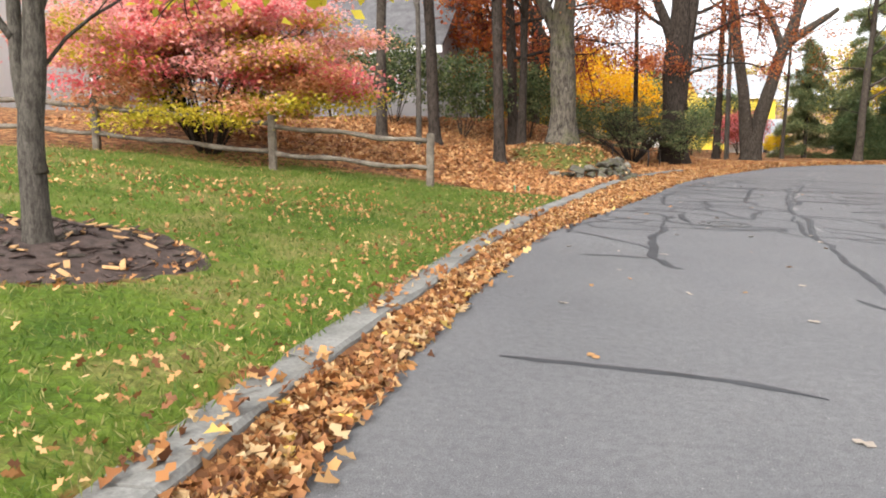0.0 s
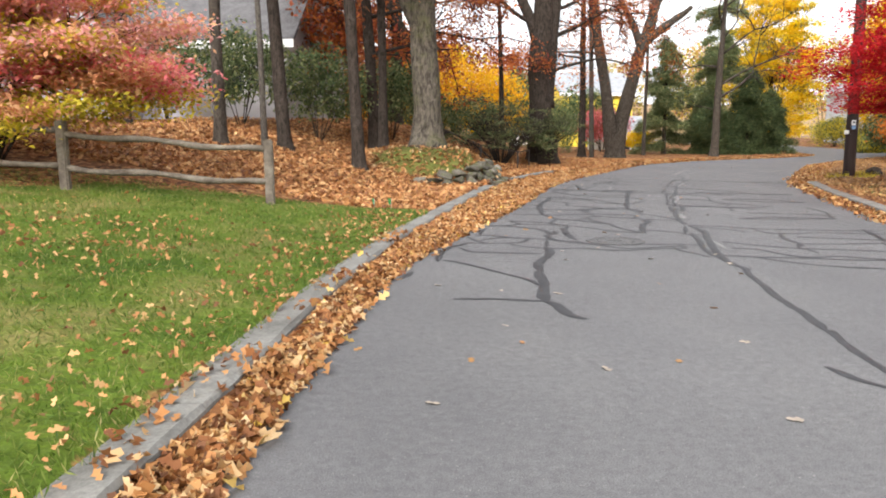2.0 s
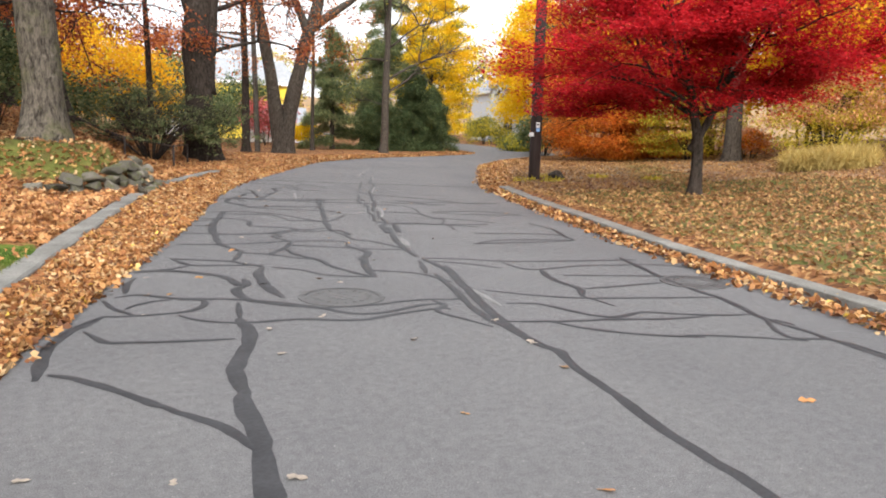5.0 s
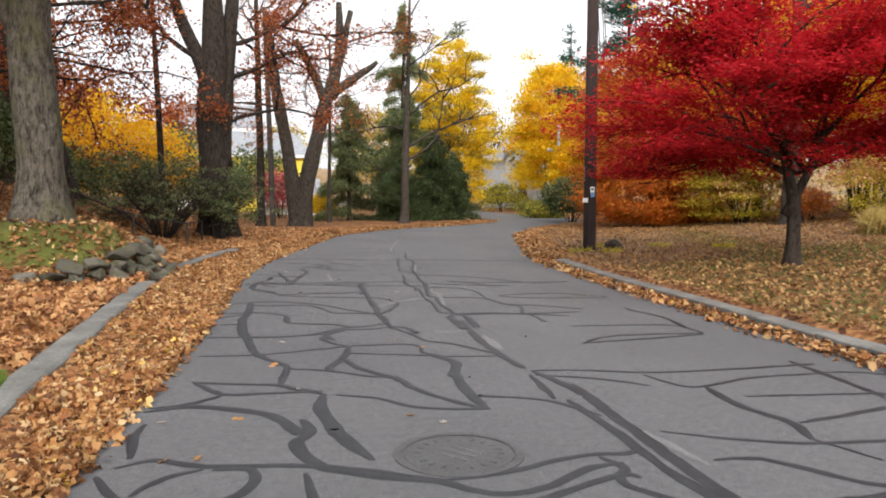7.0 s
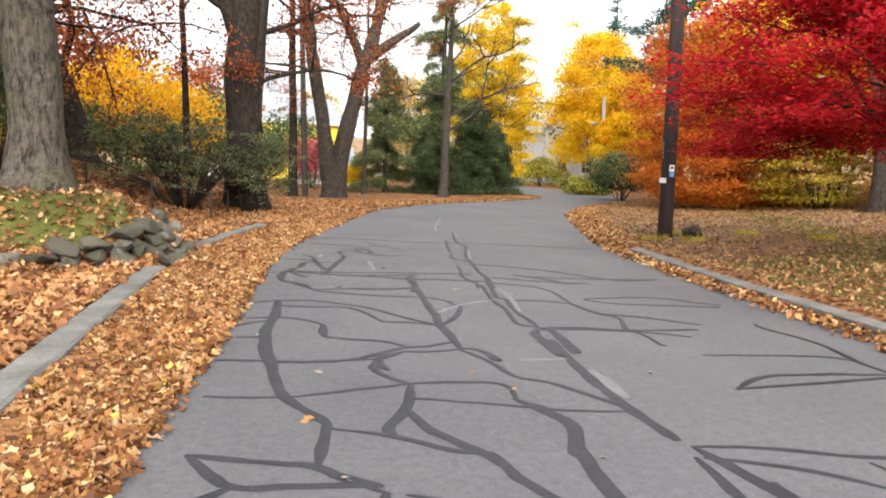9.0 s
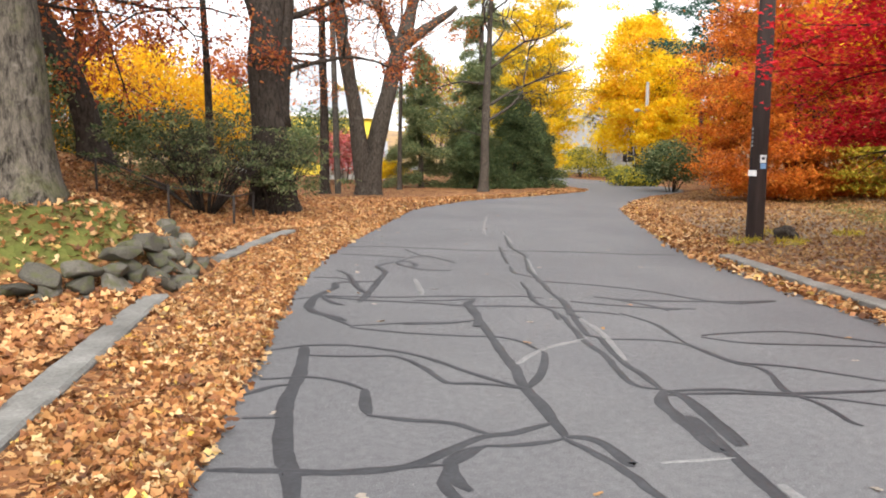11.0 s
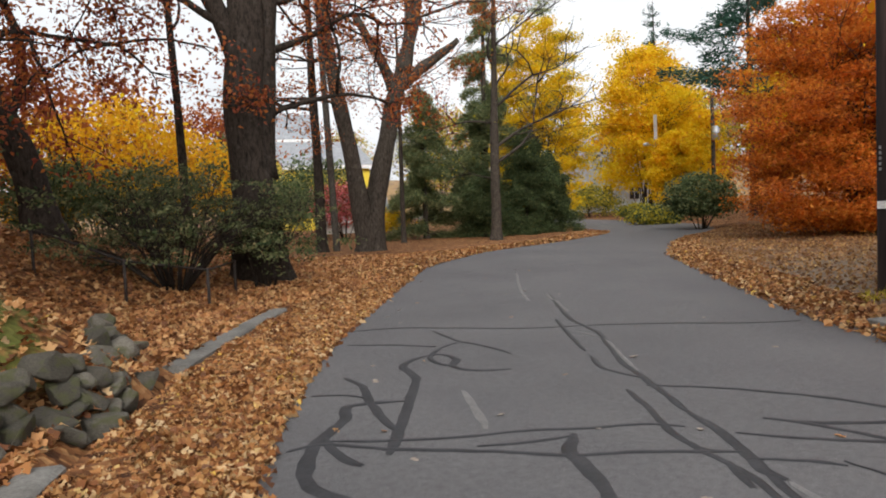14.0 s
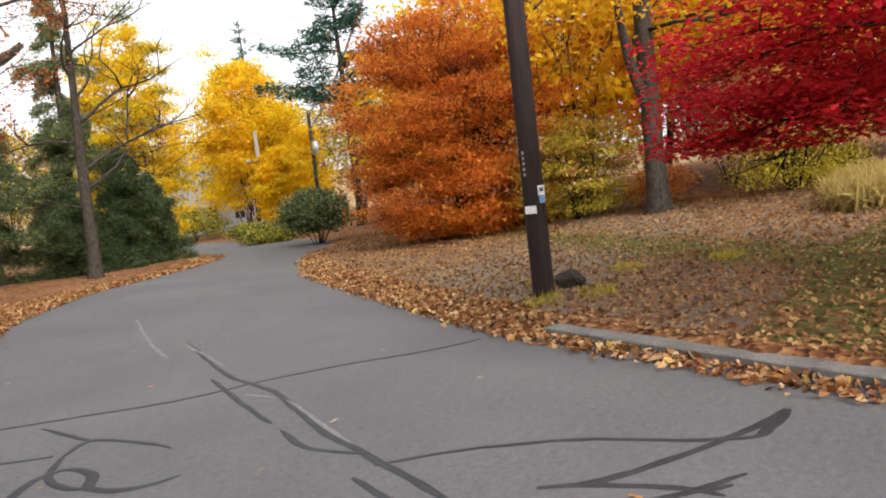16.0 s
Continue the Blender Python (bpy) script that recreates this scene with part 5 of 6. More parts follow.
def house(x, y, turn, w, d, h, rise, wall_mat, roof_mat, label, windows=(), base=0.0, gable_front=False):
    """Walls, a gable roof with eaves, trim and windows; the front faces its own -y."""
    hs = thing("house", pose(x, y, float(land(x, y)) + base, 0, 0, turn), label, "house")
    bm = bmesh.new()
    hw, hd = w / 2, d / 2
    if gable_front:
        prof = [(-hw, -0.5), (hw, -0.5), (hw, h), (0, h + rise), (-hw, h)]
        a = [bm.verts.new((u, -hd, v)) for u, v in prof]
        b = [bm.verts.new((u, hd, v)) for u, v in prof]
    else:
        prof = [(-hd, -0.5), (hd, -0.5), (hd, h), (0, h + rise), (-hd, h)]
        a = [bm.verts.new((-hw, u, v)) for u, v in prof]
        b = [bm.verts.new((hw, u, v)) for u, v in prof]
    bm.faces.new(a)
    bm.faces.new(reversed(b))
    for k in range(5):
        if k not in (2, 3):
            bm.faces.new((a[k], b[k], b[(k + 1) % 5], a[(k + 1) % 5]))
    bmesh.ops.recalc_face_normals(bm, faces=bm.faces)
    part("wall", bm, wall_mat, hs)
    run, depth = (hw, hd) if gable_front else (hd, hw)
    for sgn in (-1, 1):
        bm = bmesh.new()
        o = 0.35
        k = rise / run
        pts = []
        for t in (0.0, 0.16):
            for e in (-depth - o, depth + o):
                for u in (0.0, run + o):
                    zz = h + rise - k * u + t + 0.01
                    pts.append(bm.verts.new((sgn * u, e, zz) if gable_front else (e, sgn * u, zz)))
        for q in ((0, 1, 3, 2), (4, 6, 7, 5), (0, 4, 5, 1), (2, 3, 7, 6), (1, 5, 7, 3), (0, 2, 6, 4)):
            bm.faces.new([pts[i] for i in q])
        bmesh.ops.recalc_face_normals(bm, faces=bm.faces)
        part("roof_slope", bm, roof_mat, hs)
        zz = h - k * o + 0.02
        u = sgn * (run + o + 0.015)
        e = depth + o
        part("eaves_board", boxed(u - 0.02, -e, zz - 0.16, u + 0.02, e, zz + 0.1) if gable_front else boxed(-e, u - 0.02, zz - 0.16, e, u + 0.02, zz + 0.1), WHITE, hs)
    for u, v, face in windows:
        m = {"f": pose(u, -hd, v), "r": pose(hw, u, v, 0, 0, 90), "l": pose(-hw, u, v, 0, 0, -90)}[face]
        window(m, hs)
    return hs


house(-8.0, 35.5, -8, 13.0, 8.0, 2.7, 3.2, S_GREY, ROOF, "grey clapboard house with a grey shingle roof", [(-4, 1.5, "f"), (-1, 1.5, "f"), (2, 1.5, "f"), (4.6, 1.5, "f")], 0.0)
house(-9.6, 31.6, -8, 5.0, 4.0, 2.7, 2.2, S_GREY, ROOF, "grey gabled wing of the clapboard house", [(0, 1.6, "f")], 0.2, True)
house(-17.5, 24.5, 12, 8.0, 7.0, 3.4, 2.4, S_WHITE, ROOF, "white clapboard house behind the lawn", [(1.6, 1.8, "f"), (-1.6, 1.8, "f"), (-1, 1.8, "r")], 0.2)
house(17.5, 76.5, 6, 6.4, 7.0, 4.5, 1.8, S_YELLOW, ROOF_PALE, "yellow clapboard house with white-framed windows", [(-2.5, 2.0, "f"), (-1.3, 2.0, "f"), (-0.1, 2.0, "f"), (1.8, 2.0, "f")], 0.2)
house(17.0, 64.0, -14, 3.6, 4.0, 1.3, 1.3, S_WHITE, ROOF_PALE, "low white garage with a pale grey roof", [(0.8, 0.7, "f")], -0.3)
house(15.5, 84.0, 0, 7.0, 7.0, 7.0, 2.2, S_WHITE, ROOF_PALE, "white house behind the yellow house", [(-3, 5.4, "f"), (0, 5.4, "f"), (3, 5.4, "f")], 0.3)
house(47.2, 80.5, -14, 7.0, 8.0, 4.8, 2.4, S_PALE, ROOF_PALE, "pale grey gabled house beyond the bend", [(-1.7, 1.3, "f"), (0.8, 1.3, "f"), (-0.3, 4.0, "f"), (1.9, 4.0, "f")], 0.4, True)

# ---- wooded hills that close the view ----
hv, hf = [], []
for k in range(181):
    g = 2 * math.pi * k / 180
    for j in range(7):
        r = 105 + j * 14
        n = noise.noise(Vector((math.cos(g) * 4, math.sin(g) * 4, 3.0))) * 3 + noise.noise(Vector((math.cos(g) * 19, math.sin(g) * 19, j * 0.7))) * 1.6
        hv.append((12 + r * math.cos(g), 35 + r * math.sin(g), -1.0 + (9 + n) * math.sin(min(1, j / 4) * 1.57) + noise.noise(Vector((k * 0.9, j * 2.1, 0))) * 0.9))
        if k and j:
            i = k * 7 + j
            hf.append((i - 8, i - 7, i, i - 1))
HILL = leafy("autumn_hillside", [(0, (0.2, 0.12, 0.06)), (1, (0.3, 0.2, 0.1))], 0.0)
hill_n, hill_l = HILL.node_tree.nodes, HILL.node_tree.links
hill_c = ramp(hill_n, hill_l, noise_tex(hill_n, hill_l, 0.35, 8.0, 0.7), [(0.3, (0.10, 0.085, 0.05)), (0.45, (0.22, 0.13, 0.06)), (0.55, (0.33, 0.20, 0.07)), (0.7, (0.16, 0.13, 0.08))])
hill_l.new(hill_c, hill_n["Principled BSDF"].inputs["Base Color"])
hills = part("backdrop", (hv, hf, True), HILL)
tagged(hills, "distant wooded hillside in brown autumn colour", "backdrop", kind="structure")


# ---- tar seams over the cracks, and worn pale joints ----
crack_count = itertools.count()


def crack(mat, wide, *pts):
    """A wandering band of sealant, or a worn pale joint, along a line on the road."""
    k = next(crack_count)
    rng = random.Random(k)
    p = [Vector((a, b, 0)) for a, b in pts]
    path = []
    for i in range(len(p) - 1):
        p0, p1, p2, p3 = p[max(i - 1, 0)], p[i], p[i + 1], p[min(i + 2, len(p) - 1)]
        m = max(4, int((p2 - p1).length / 0.09))
        for j in range(m):
            f = j / m
            path.append(0.5 * ((2 * p1) + (p2 - p0) * f + (2 * p0 - 5 * p1 + 4 * p2 - p3) * f * f + (3 * p1 - p0 - 3 * p2 + p3) * f ** 3))
    path.append(p[-1])
    v, fc = [], []
    for i, q in enumerate(path):
        d = path[min(i + 1, len(path) - 1)] - path[max(i - 1, 0)]
        s = Vector((d.y, -d.x, 0)).normalized()
        q = q + s * (0.025 * noise.noise(Vector((q.x * 1.7, q.y * 1.7, k))) + 0.012 * noise.noise(Vector((q.x * 9, q.y * 9, k))))
        half = wide * 0.6 * (0.85 + 0.3 * noise.noise(Vector((q.x * 4.3, q.y * 4.3, k + 9)))) * min(1, 0.4 + 0.2 * min(i, len(path) - 1 - i))
        lift = 0.0045 + 0.0002 * k * 0.1
        v += [q + s * (half + rng.uniform(0, 0.006)) + Vector((0, 0, 0.002)), q + s * half * 0.6 + Vector((0, 0, lift)), q - s * half * 0.6 + Vector((0, 0, lift)), q - s * (half + rng.uniform(0, 0.006)) + Vector((0, 0, 0.002))]
        if i:
            fc += [(4 * i - 4 + e, 4 * i - 3 + e, 4 * i + 1 + e, 4 * i + e) for e in range(3)]
    part("tar_seam" if mat is TAR else "worn_joint", (v, fc, True), mat, road)


crack(TAR, 0.065, (1.82, 7.13), (2.55, 6.98), (3.03, 6.87), (3.45, 6.65))
crack(TAR, 0.056, (4.93, 9.90), (4.92, 9.84), (4.81, 9.31), (4.74, 8.73))
crack(TAR, 0.056, (4.49, 9.11), (4.53, 8.90), (4.65, 8.65))
crack(TAR, 0.095, (3.32, 12.30), (3.29, 12.11), (3.24, 11.52), (3.18, 11.15), (3.15, 10.92))
crack(TAR, 0.07, (3.15, 10.92), (2.95, 10.97), (2.75, 11.03), (2.54, 11.03), (2.41, 11.03))
crack(TAR, 0.085, (3.15, 10.92), (3.22, 10.79), (3.24, 10.58), (3.28, 10.41), (3.36, 10.31))
crack(TAR, 0.05, (2.87, 12.30), (2.97, 12.13), (3.14, 11.85), (3.20, 11.54))
crack(TAR, 0.06, (2.06, 12.30), (2.01, 12.10), (1.92, 11.92))
crack(TAR, 0.065, (5.36, 12.30), (5.36, 12.27), (5.24, 11.85), (5.12, 11.21), (5.02, 10.71), (5.00, 10.43), (4.95, 10.13), (4.89, 9.90))
crack(TAR, 0.06, (7.44, 12.30), (7.43, 12.05), (7.37, 11.59), (7.34, 11.34), (7.21, 11.08))
crack(TAR, 0.06, (7.34, 11.34), (6.89, 10.94), (6.80, 10.78))
crack(TAR, 0.05, (7.34, 12.30), (7.15, 11.97), (7.40, 11.77), (7.40, 11.40))
crack(TAR, 0.04, (6.46, 12.30), (6.86, 12.09), (7.20, 11.85))
crack(TAR, 0.095, (3.65, 13.87), (3.64, 13.56), (3.54, 13.19), (3.40, 12.79), (3.35, 12.60), (3.31, 12.20))
crack(TAR, 0.055, (3.74, 14.37), (3.64, 13.87))
crack(TAR, 0.055, (2.61, 13.87), (2.71, 13.56), (2.83, 13.50), (3.15, 13.41), (3.50, 13.36))
crack(TAR, 0.07, (2.33, 12.88), (2.35, 13.26), (2.40, 13.57), (2.53, 13.90), (2.63, 14.07), (2.75, 14.26))
crack(TAR, 0.055, (2.40, 12.98), (2.51, 12.87), (2.66, 12.66), (2.84, 12.35), (2.92, 12.20))
crack(TAR, 0.055, (2.75, 14.26), (2.96, 14.20), (3.22, 14.19), (3.38, 14.24), (3.50, 14.43), (3.48, 14.57), (3.32, 14.64))
crack(TAR, 0.055, (3.25, 14.12), (3.37, 13.91), (3.68, 13.74), (4.03, 13.70), (4.43, 13.53), (4.77, 13.59), (5.18, 13.65), (5.23, 13.57))
crack(TAR, 0.05, (2.77, 14.78), (2.83, 14.47), (2.96, 14.20))
crack(TAR, 0.05, (2.90, 14.44), (3.08, 14.61), (3.28, 14.66))
crack(TAR, 0.055, (2.86, 14.88), (3.07, 14.93), (3.29, 14.71), (3.73, 14.51), (4.09, 14.21), (4.29, 13.98), (4.46, 13.72), (4.71, 13.67), (5.05, 13.80), (5.30, 13.80))
crack(TAR, 0.05, (4.27, 13.99), (4.64, 13.94), (5.14, 13.97), (5.41, 13.90), (5.52, 13.92))
crack(TAR, 0.08, (3.99, 15.30), (3.96, 15.03), (3.82, 14.86), (3.82, 14.53), (3.90, 14.33), (4.29, 13.98))
crack(TAR, 0.09, (4.16, 15.30), (4.10, 14.85), (4.10, 14.41))
crack(TAR, 0.05, (5.29, 15.30), (5.29, 15.30), (5.63, 15.01), (5.75, 14.54))
crack(TAR, 0.08, (6.06, 15.30), (5.93, 14.89), (5.72, 14.18), (5.55, 13.60), (5.40, 13.03), (5.34, 12.52), (5.37, 12.31), (5.33, 12.20))
crack(TAR, 0.07, (5.78, 14.95), (5.52, 13.92), (5.37, 13.29), (5.36, 12.96))
crack(TAR, 0.05, (5.25, 13.92), (5.26, 13.72), (5.12, 13.59), (5.14, 13.39), (5.28, 12.99))
crack(TAR, 0.045, (5.86, 14.12), (6.12, 13.82), (6.51, 13.55), (7.18, 13.33), (7.73, 13.15))
crack(TAR, 0.055, (5.76, 13.61), (6.01, 13.50), (6.16, 13.10), (6.33, 12.91), (6.66, 12.96), (6.84, 12.85), (7.14, 12.68), (7.47, 12.58))
crack(TAR, 0.06, (5.44, 13.09), (5.84, 12.95), (6.29, 12.86), (6.71, 12.71), (7.14, 12.68))
crack(TAR, 0.05, (5.78, 12.94), (5.92, 12.67), (6.16, 12.42), (6.56, 12.20))
crack(TAR, 0.065, (8.25, 15.16), (7.90, 14.24), (7.76, 13.72), (7.69, 13.12), (7.47, 12.58), (7.44, 12.40), (7.41, 12.20))
crack(TAR, 0.05, (7.48, 12.48), (7.26, 12.20))
crack(TAR, 0.05, (7.49, 12.38), (7.50, 12.20))
crack(TAR, 0.07, (6.92, 14.80), (6.72, 14.28), (6.71, 13.89), (6.55, 13.60))
crack(TAR, 0.05, (6.76, 13.87), (7.13, 13.85), (7.81, 13.84))
crack(TAR, 0.05, (6.55, 13.60), (6.58, 13.20))
crack(TAR, 0.045, (6.75, 15.30), (6.81, 14.84), (7.45, 14.85), (8.29, 14.66), (8.58, 14.30))
crack(TAR, 0.04, (6.96, 14.47), (7.91, 14.09), (7.91, 13.94))
crack(SEAM, 0.05, (5.77, 14.16), (5.67, 13.54))
crack(TAR, 0.09, (3.10, 15.90), (3.38, 15.91), (3.64, 15.71), (3.82, 15.47), (3.88, 15.13), (3.87, 15.00))
crack(TAR, 0.09, (4.29, 15.82), (4.17, 15.49), (4.09, 15.04), (4.09, 15.00))
crack(TAR, 0.06, (3.08, 15.62), (2.99, 15.33), (2.93, 15.00))
crack(TAR, 0.05, (4.38, 15.79), (4.60, 15.56), (4.76, 15.24), (5.11, 15.03), (5.18, 15.00))
crack(TAR, 0.08, (6.03, 15.81), (5.99, 15.18), (5.93, 15.00))
crack(TAR, 0.06, (5.93, 15.68), (5.71, 15.00))
crack(TAR, 0.05, (6.03, 15.81), (6.38, 15.66), (6.89, 15.33), (7.56, 15.14), (8.20, 15.01), (8.32, 15.00))
crack(TAR, 0.05, (5.97, 15.66), (6.36, 15.33), (6.56, 15.00))
crack(TAR, 0.08, (5.48, 16.10), (5.42, 15.97), (5.23, 15.36), (5.15, 15.00))
crack(TAR, 0.06, (4.97, 16.10), (4.94, 15.77), (5.03, 15.31), (5.14, 15.00))
crack(TAR, 0.05, (3.61, 16.10), (3.42, 15.96), (3.24, 15.88))
crack(TAR, 0.05, (4.11, 16.10), (4.31, 15.81))
crack(TAR, 0.06, (3.51, 16.59), (3.71, 16.45), (3.92, 16.33), (4.07, 16.23), (4.15, 16.09), (4.31, 15.90))
crack(TAR, 0.06, (3.51, 16.59), (3.59, 16.32), (3.67, 16.13), (3.91, 16.04), (4.23, 15.95), (4.29, 15.90))
crack(TAR, 0.07, (4.28, 18.25), (4.20, 17.80), (4.18, 17.36), (4.26, 16.93), (4.28, 16.75))
crack(TAR, 0.055, (4.28, 16.75), (4.58, 16.50), (4.77, 16.20), (4.93, 16.09))
crack(TAR, 0.06, (4.30, 16.86), (4.19, 16.52), (4.10, 16.22))
crack(TAR, 0.05, (4.18, 17.36), (4.54, 17.38), (4.87, 17.38), (5.04, 17.39), (5.33, 17.34), (5.62, 17.19), (5.54, 16.88))
crack(TAR, 0.04, (4.91, 17.10), (5.06, 17.02), (5.44, 16.77), (5.74, 16.56), (6.08, 16.41))
crack(TAR, 0.07, (5.04, 17.39), (4.84, 16.98), (4.60, 16.64), (4.58, 16.50))
crack(TAR, 0.07, (4.82, 16.93), (4.79, 16.57), (4.87, 16.27), (4.93, 16.09), (4.94, 15.90))
crack(TAR, 0.05, (3.67, 16.13), (3.53, 16.04), (3.33, 15.97), (3.14, 15.98))
crack(TAR, 0.09, (5.54, 16.88), (5.59, 16.59), (5.58, 16.28), (5.40, 15.97), (5.38, 15.90))
crack(TAR, 0.06, (5.04, 18.06), (4.93, 17.81), (4.97, 17.54), (5.04, 17.39))
crack(TAR, 0.06, (5.04, 18.06), (5.31, 18.25))
crack(TAR, 0.055, (5.76, 18.20), (5.83, 17.79), (5.79, 17.34), (5.95, 17.12), (6.06, 16.77), (6.12, 16.46), (6.06, 16.10), (6.04, 15.90))
crack(TAR, 0.08, (6.65, 18.25), (6.60, 18.09), (6.33, 17.25), (6.17, 16.66), (6.06, 16.10), (6.02, 15.90))
crack(TAR, 0.055, (7.09, 16.56), (7.54, 16.74), (8.01, 16.67), (8.55, 16.45))
crack(TAR, 0.055, (7.09, 16.56), (7.54, 16.52), (8.12, 16.46), (8.50, 16.41))
crack(TAR, 0.05, (9.02, 18.25), (8.94, 18.05), (8.90, 17.46), (8.66, 16.85), (8.55, 16.45))
crack(TAR, 0.045, (4.25, 18.25), (4.26, 18.25), (4.63, 18.16), (5.04, 18.06))
crack(TAR, 0.045, (3.70, 17.53), (3.91, 17.45), (4.15, 17.37))
crack(TAR, 0.04, (7.56, 17.39), (8.47, 17.08), (8.66, 16.85))
crack(SEAM, 0.09, (6.43, 17.30), (6.24, 16.63))
crack(SEAM, 0.04, (6.05, 17.72), (6.45, 17.63))
crack(TAR, 0.1, (4.22, 17.93), (4.28, 18.27), (4.29, 18.54), (4.38, 19.06), (4.53, 19.59), (4.66, 19.97), (4.85, 20.73))
crack(TAR, 0.06, (3.90, 18.43), (4.06, 18.37), (4.28, 18.27), (4.54, 18.15), (4.83, 18.14), (5.08, 18.24), (5.34, 18.36), (5.58, 18.36), (5.87, 18.46))
crack(TAR, 0.07, (5.01, 17.75), (4.99, 17.93), (5.04, 18.10), (5.17, 18.21), (5.31, 18.24))
crack(TAR, 0.055, (5.31, 18.24), (5.55, 18.17), (5.76, 18.18))
crack(TAR, 0.075, (6.81, 21.80), (6.57, 21.08), (6.34, 20.24), (6.16, 19.58), (6.00, 19.05), (5.91, 18.66), (5.78, 18.20))
crack(TAR, 0.065, (6.00, 19.05), (6.25, 19.31), (6.58, 19.86))
crack(TAR, 0.045, (6.58, 19.86), (6.52, 20.39), (6.20, 20.61), (5.77, 20.87), (5.37, 21.25))
crack(TAR, 0.075, (5.78, 18.20), (5.90, 18.11), (5.89, 17.78), (5.90, 17.75))
crack(TAR, 0.055, (4.37, 19.89), (4.67, 19.84), (4.87, 19.67), (4.98, 19.43))
crack(TAR, 0.08, (4.98, 19.43), (4.90, 19.14), (4.86, 18.94))
crack(TAR, 0.055, (4.86, 18.94), (5.05, 18.76), (5.28, 18.62), (5.41, 18.38))
crack(TAR, 0.05, (4.53, 20.66), (4.85, 20.73), (5.20, 20.61), (5.46, 20.36), (5.66, 20.01), (5.79, 19.56), (6.00, 19.05))
crack(TAR, 0.05, (4.79, 20.42), (5.11, 20.27), (5.43, 20.15), (5.53, 19.78), (5.54, 19.38), (5.75, 19.28), (6.00, 19.05))
crack(TAR, 0.055, (4.21, 19.58), (4.41, 19.70), (4.55, 19.72))
crack(TAR, 0.04, (4.16, 19.14), (4.38, 19.06))
crack(TAR, 0.06, (5.27, 21.80), (5.38, 21.30))
crack(TAR, 0.045, (5.38, 21.30), (5.91, 21.26), (6.47, 21.11))
crack(TAR, 0.055, (7.86, 21.80), (7.76, 21.54), (7.25, 20.35), (7.25, 20.12), (7.00, 19.44), (6.93, 19.06), (6.85, 18.74))
crack(TAR, 0.05, (7.54, 21.80), (7.41, 21.06), (7.11, 20.17), (6.92, 19.47), (6.73, 18.92), (6.85, 18.74))
crack(TAR, 0.08, (6.85, 18.74), (6.67, 18.50), (6.54, 18.11), (6.45, 17.77), (6.47, 17.75))
crack(TAR, 0.08, (6.85, 18.74), (6.88, 18.54), (6.73, 18.14), (6.59, 17.75))
crack(TAR, 0.08, (6.88, 18.54), (6.69, 17.95), (6.64, 17.75))
crack(TAR, 0.055, (6.83, 18.71), (7.23, 18.60), (7.59, 18.38), (8.25, 18.20))
crack(TAR, 0.045, (6.79, 18.63), (7.23, 18.50), (7.69, 18.24), (7.97, 17.98))
crack(TAR, 0.045, (7.25, 20.12), (7.64, 19.94), (7.81, 19.71), (7.82, 19.14), (8.11, 18.87), (8.45, 18.36))
crack(TAR, 0.045, (8.06, 20.97), (8.06, 20.43), (7.87, 19.80))
crack(TAR, 0.045, (7.87, 19.80), (7.78, 19.16), (7.85, 18.89), (7.61, 18.40), (7.60, 18.15), (7.50, 17.86), (7.50, 17.75))
crack(TAR, 0.045, (8.15, 19.91), (8.46, 19.92), (9.03, 19.76), (9.29, 19.40), (9.46, 19.16))
crack(TAR, 0.045, (8.11, 19.86), (8.33, 19.57), (8.66, 19.41), (9.34, 19.07))
crack(SEAM, 0.05, (6.20, 19.65), (6.60, 19.95), (7.16, 20.16))
crack(SEAM, 0.05, (7.54, 20.87), (7.32, 20.10), (7.04, 19.43))
crack(TAR, 0.09, (5.39, 21.53), (5.35, 21.75), (5.26, 21.92), (5.21, 22.15), (5.24, 22.41), (5.35, 22.75), (5.47, 22.95), (5.72, 23.33), (5.83, 23.66), (6.02, 23.68), (6.30, 23.58))
crack(TAR, 0.07, (6.10, 24.67), (6.14, 24.33), (6.05, 23.78), (5.98, 23.12), (5.98, 22.88))
crack(TAR, 0.075, (5.76, 22.39), (5.93, 22.70), (6.38, 23.68), (6.65, 24.31), (6.71, 24.84), (6.96, 25.16), (7.25, 25.20), (7.29, 24.87), (7.14, 24.60), (7.25, 24.30), (7.55, 24.17))
crack(TAR, 0.06, (7.39, 25.55), (7.12, 25.16), (7.07, 24.79), (7.14, 24.60))
crack(TAR, 0.055, (7.39, 25.55), (7.71, 25.72), (7.85, 25.24), (7.87, 24.80))
crack(TAR, 0.05, (7.72, 26.60), (7.71, 25.99), (7.71, 25.72))
crack(TAR, 0.07, (5.50, 22.98), (5.48, 22.65), (5.52, 22.40), (5.57, 22.28))
crack(TAR, 0.04, (5.67, 24.18), (5.94, 24.04), (6.06, 23.81))
crack(TAR, 0.055, (5.19, 22.78), (5.44, 22.82), (5.80, 22.52), (6.17, 22.28), (6.46, 22.07), (6.76, 21.84), (7.18, 21.66), (7.71, 21.35))
crack(TAR, 0.05, (5.48, 22.87), (5.94, 22.64), (6.41, 22.48), (6.81, 22.40), (7.17, 22.23), (7.53, 22.14), (7.73, 21.95))
crack(TAR, 0.045, (6.33, 22.27), (6.66, 22.17), (6.99, 22.14))
crack(TAR, 0.09, (7.01, 22.18), (6.80, 21.91), (6.74, 21.71), (6.67, 21.40), (6.58, 21.17), (6.48, 20.93), (6.47, 20.90))
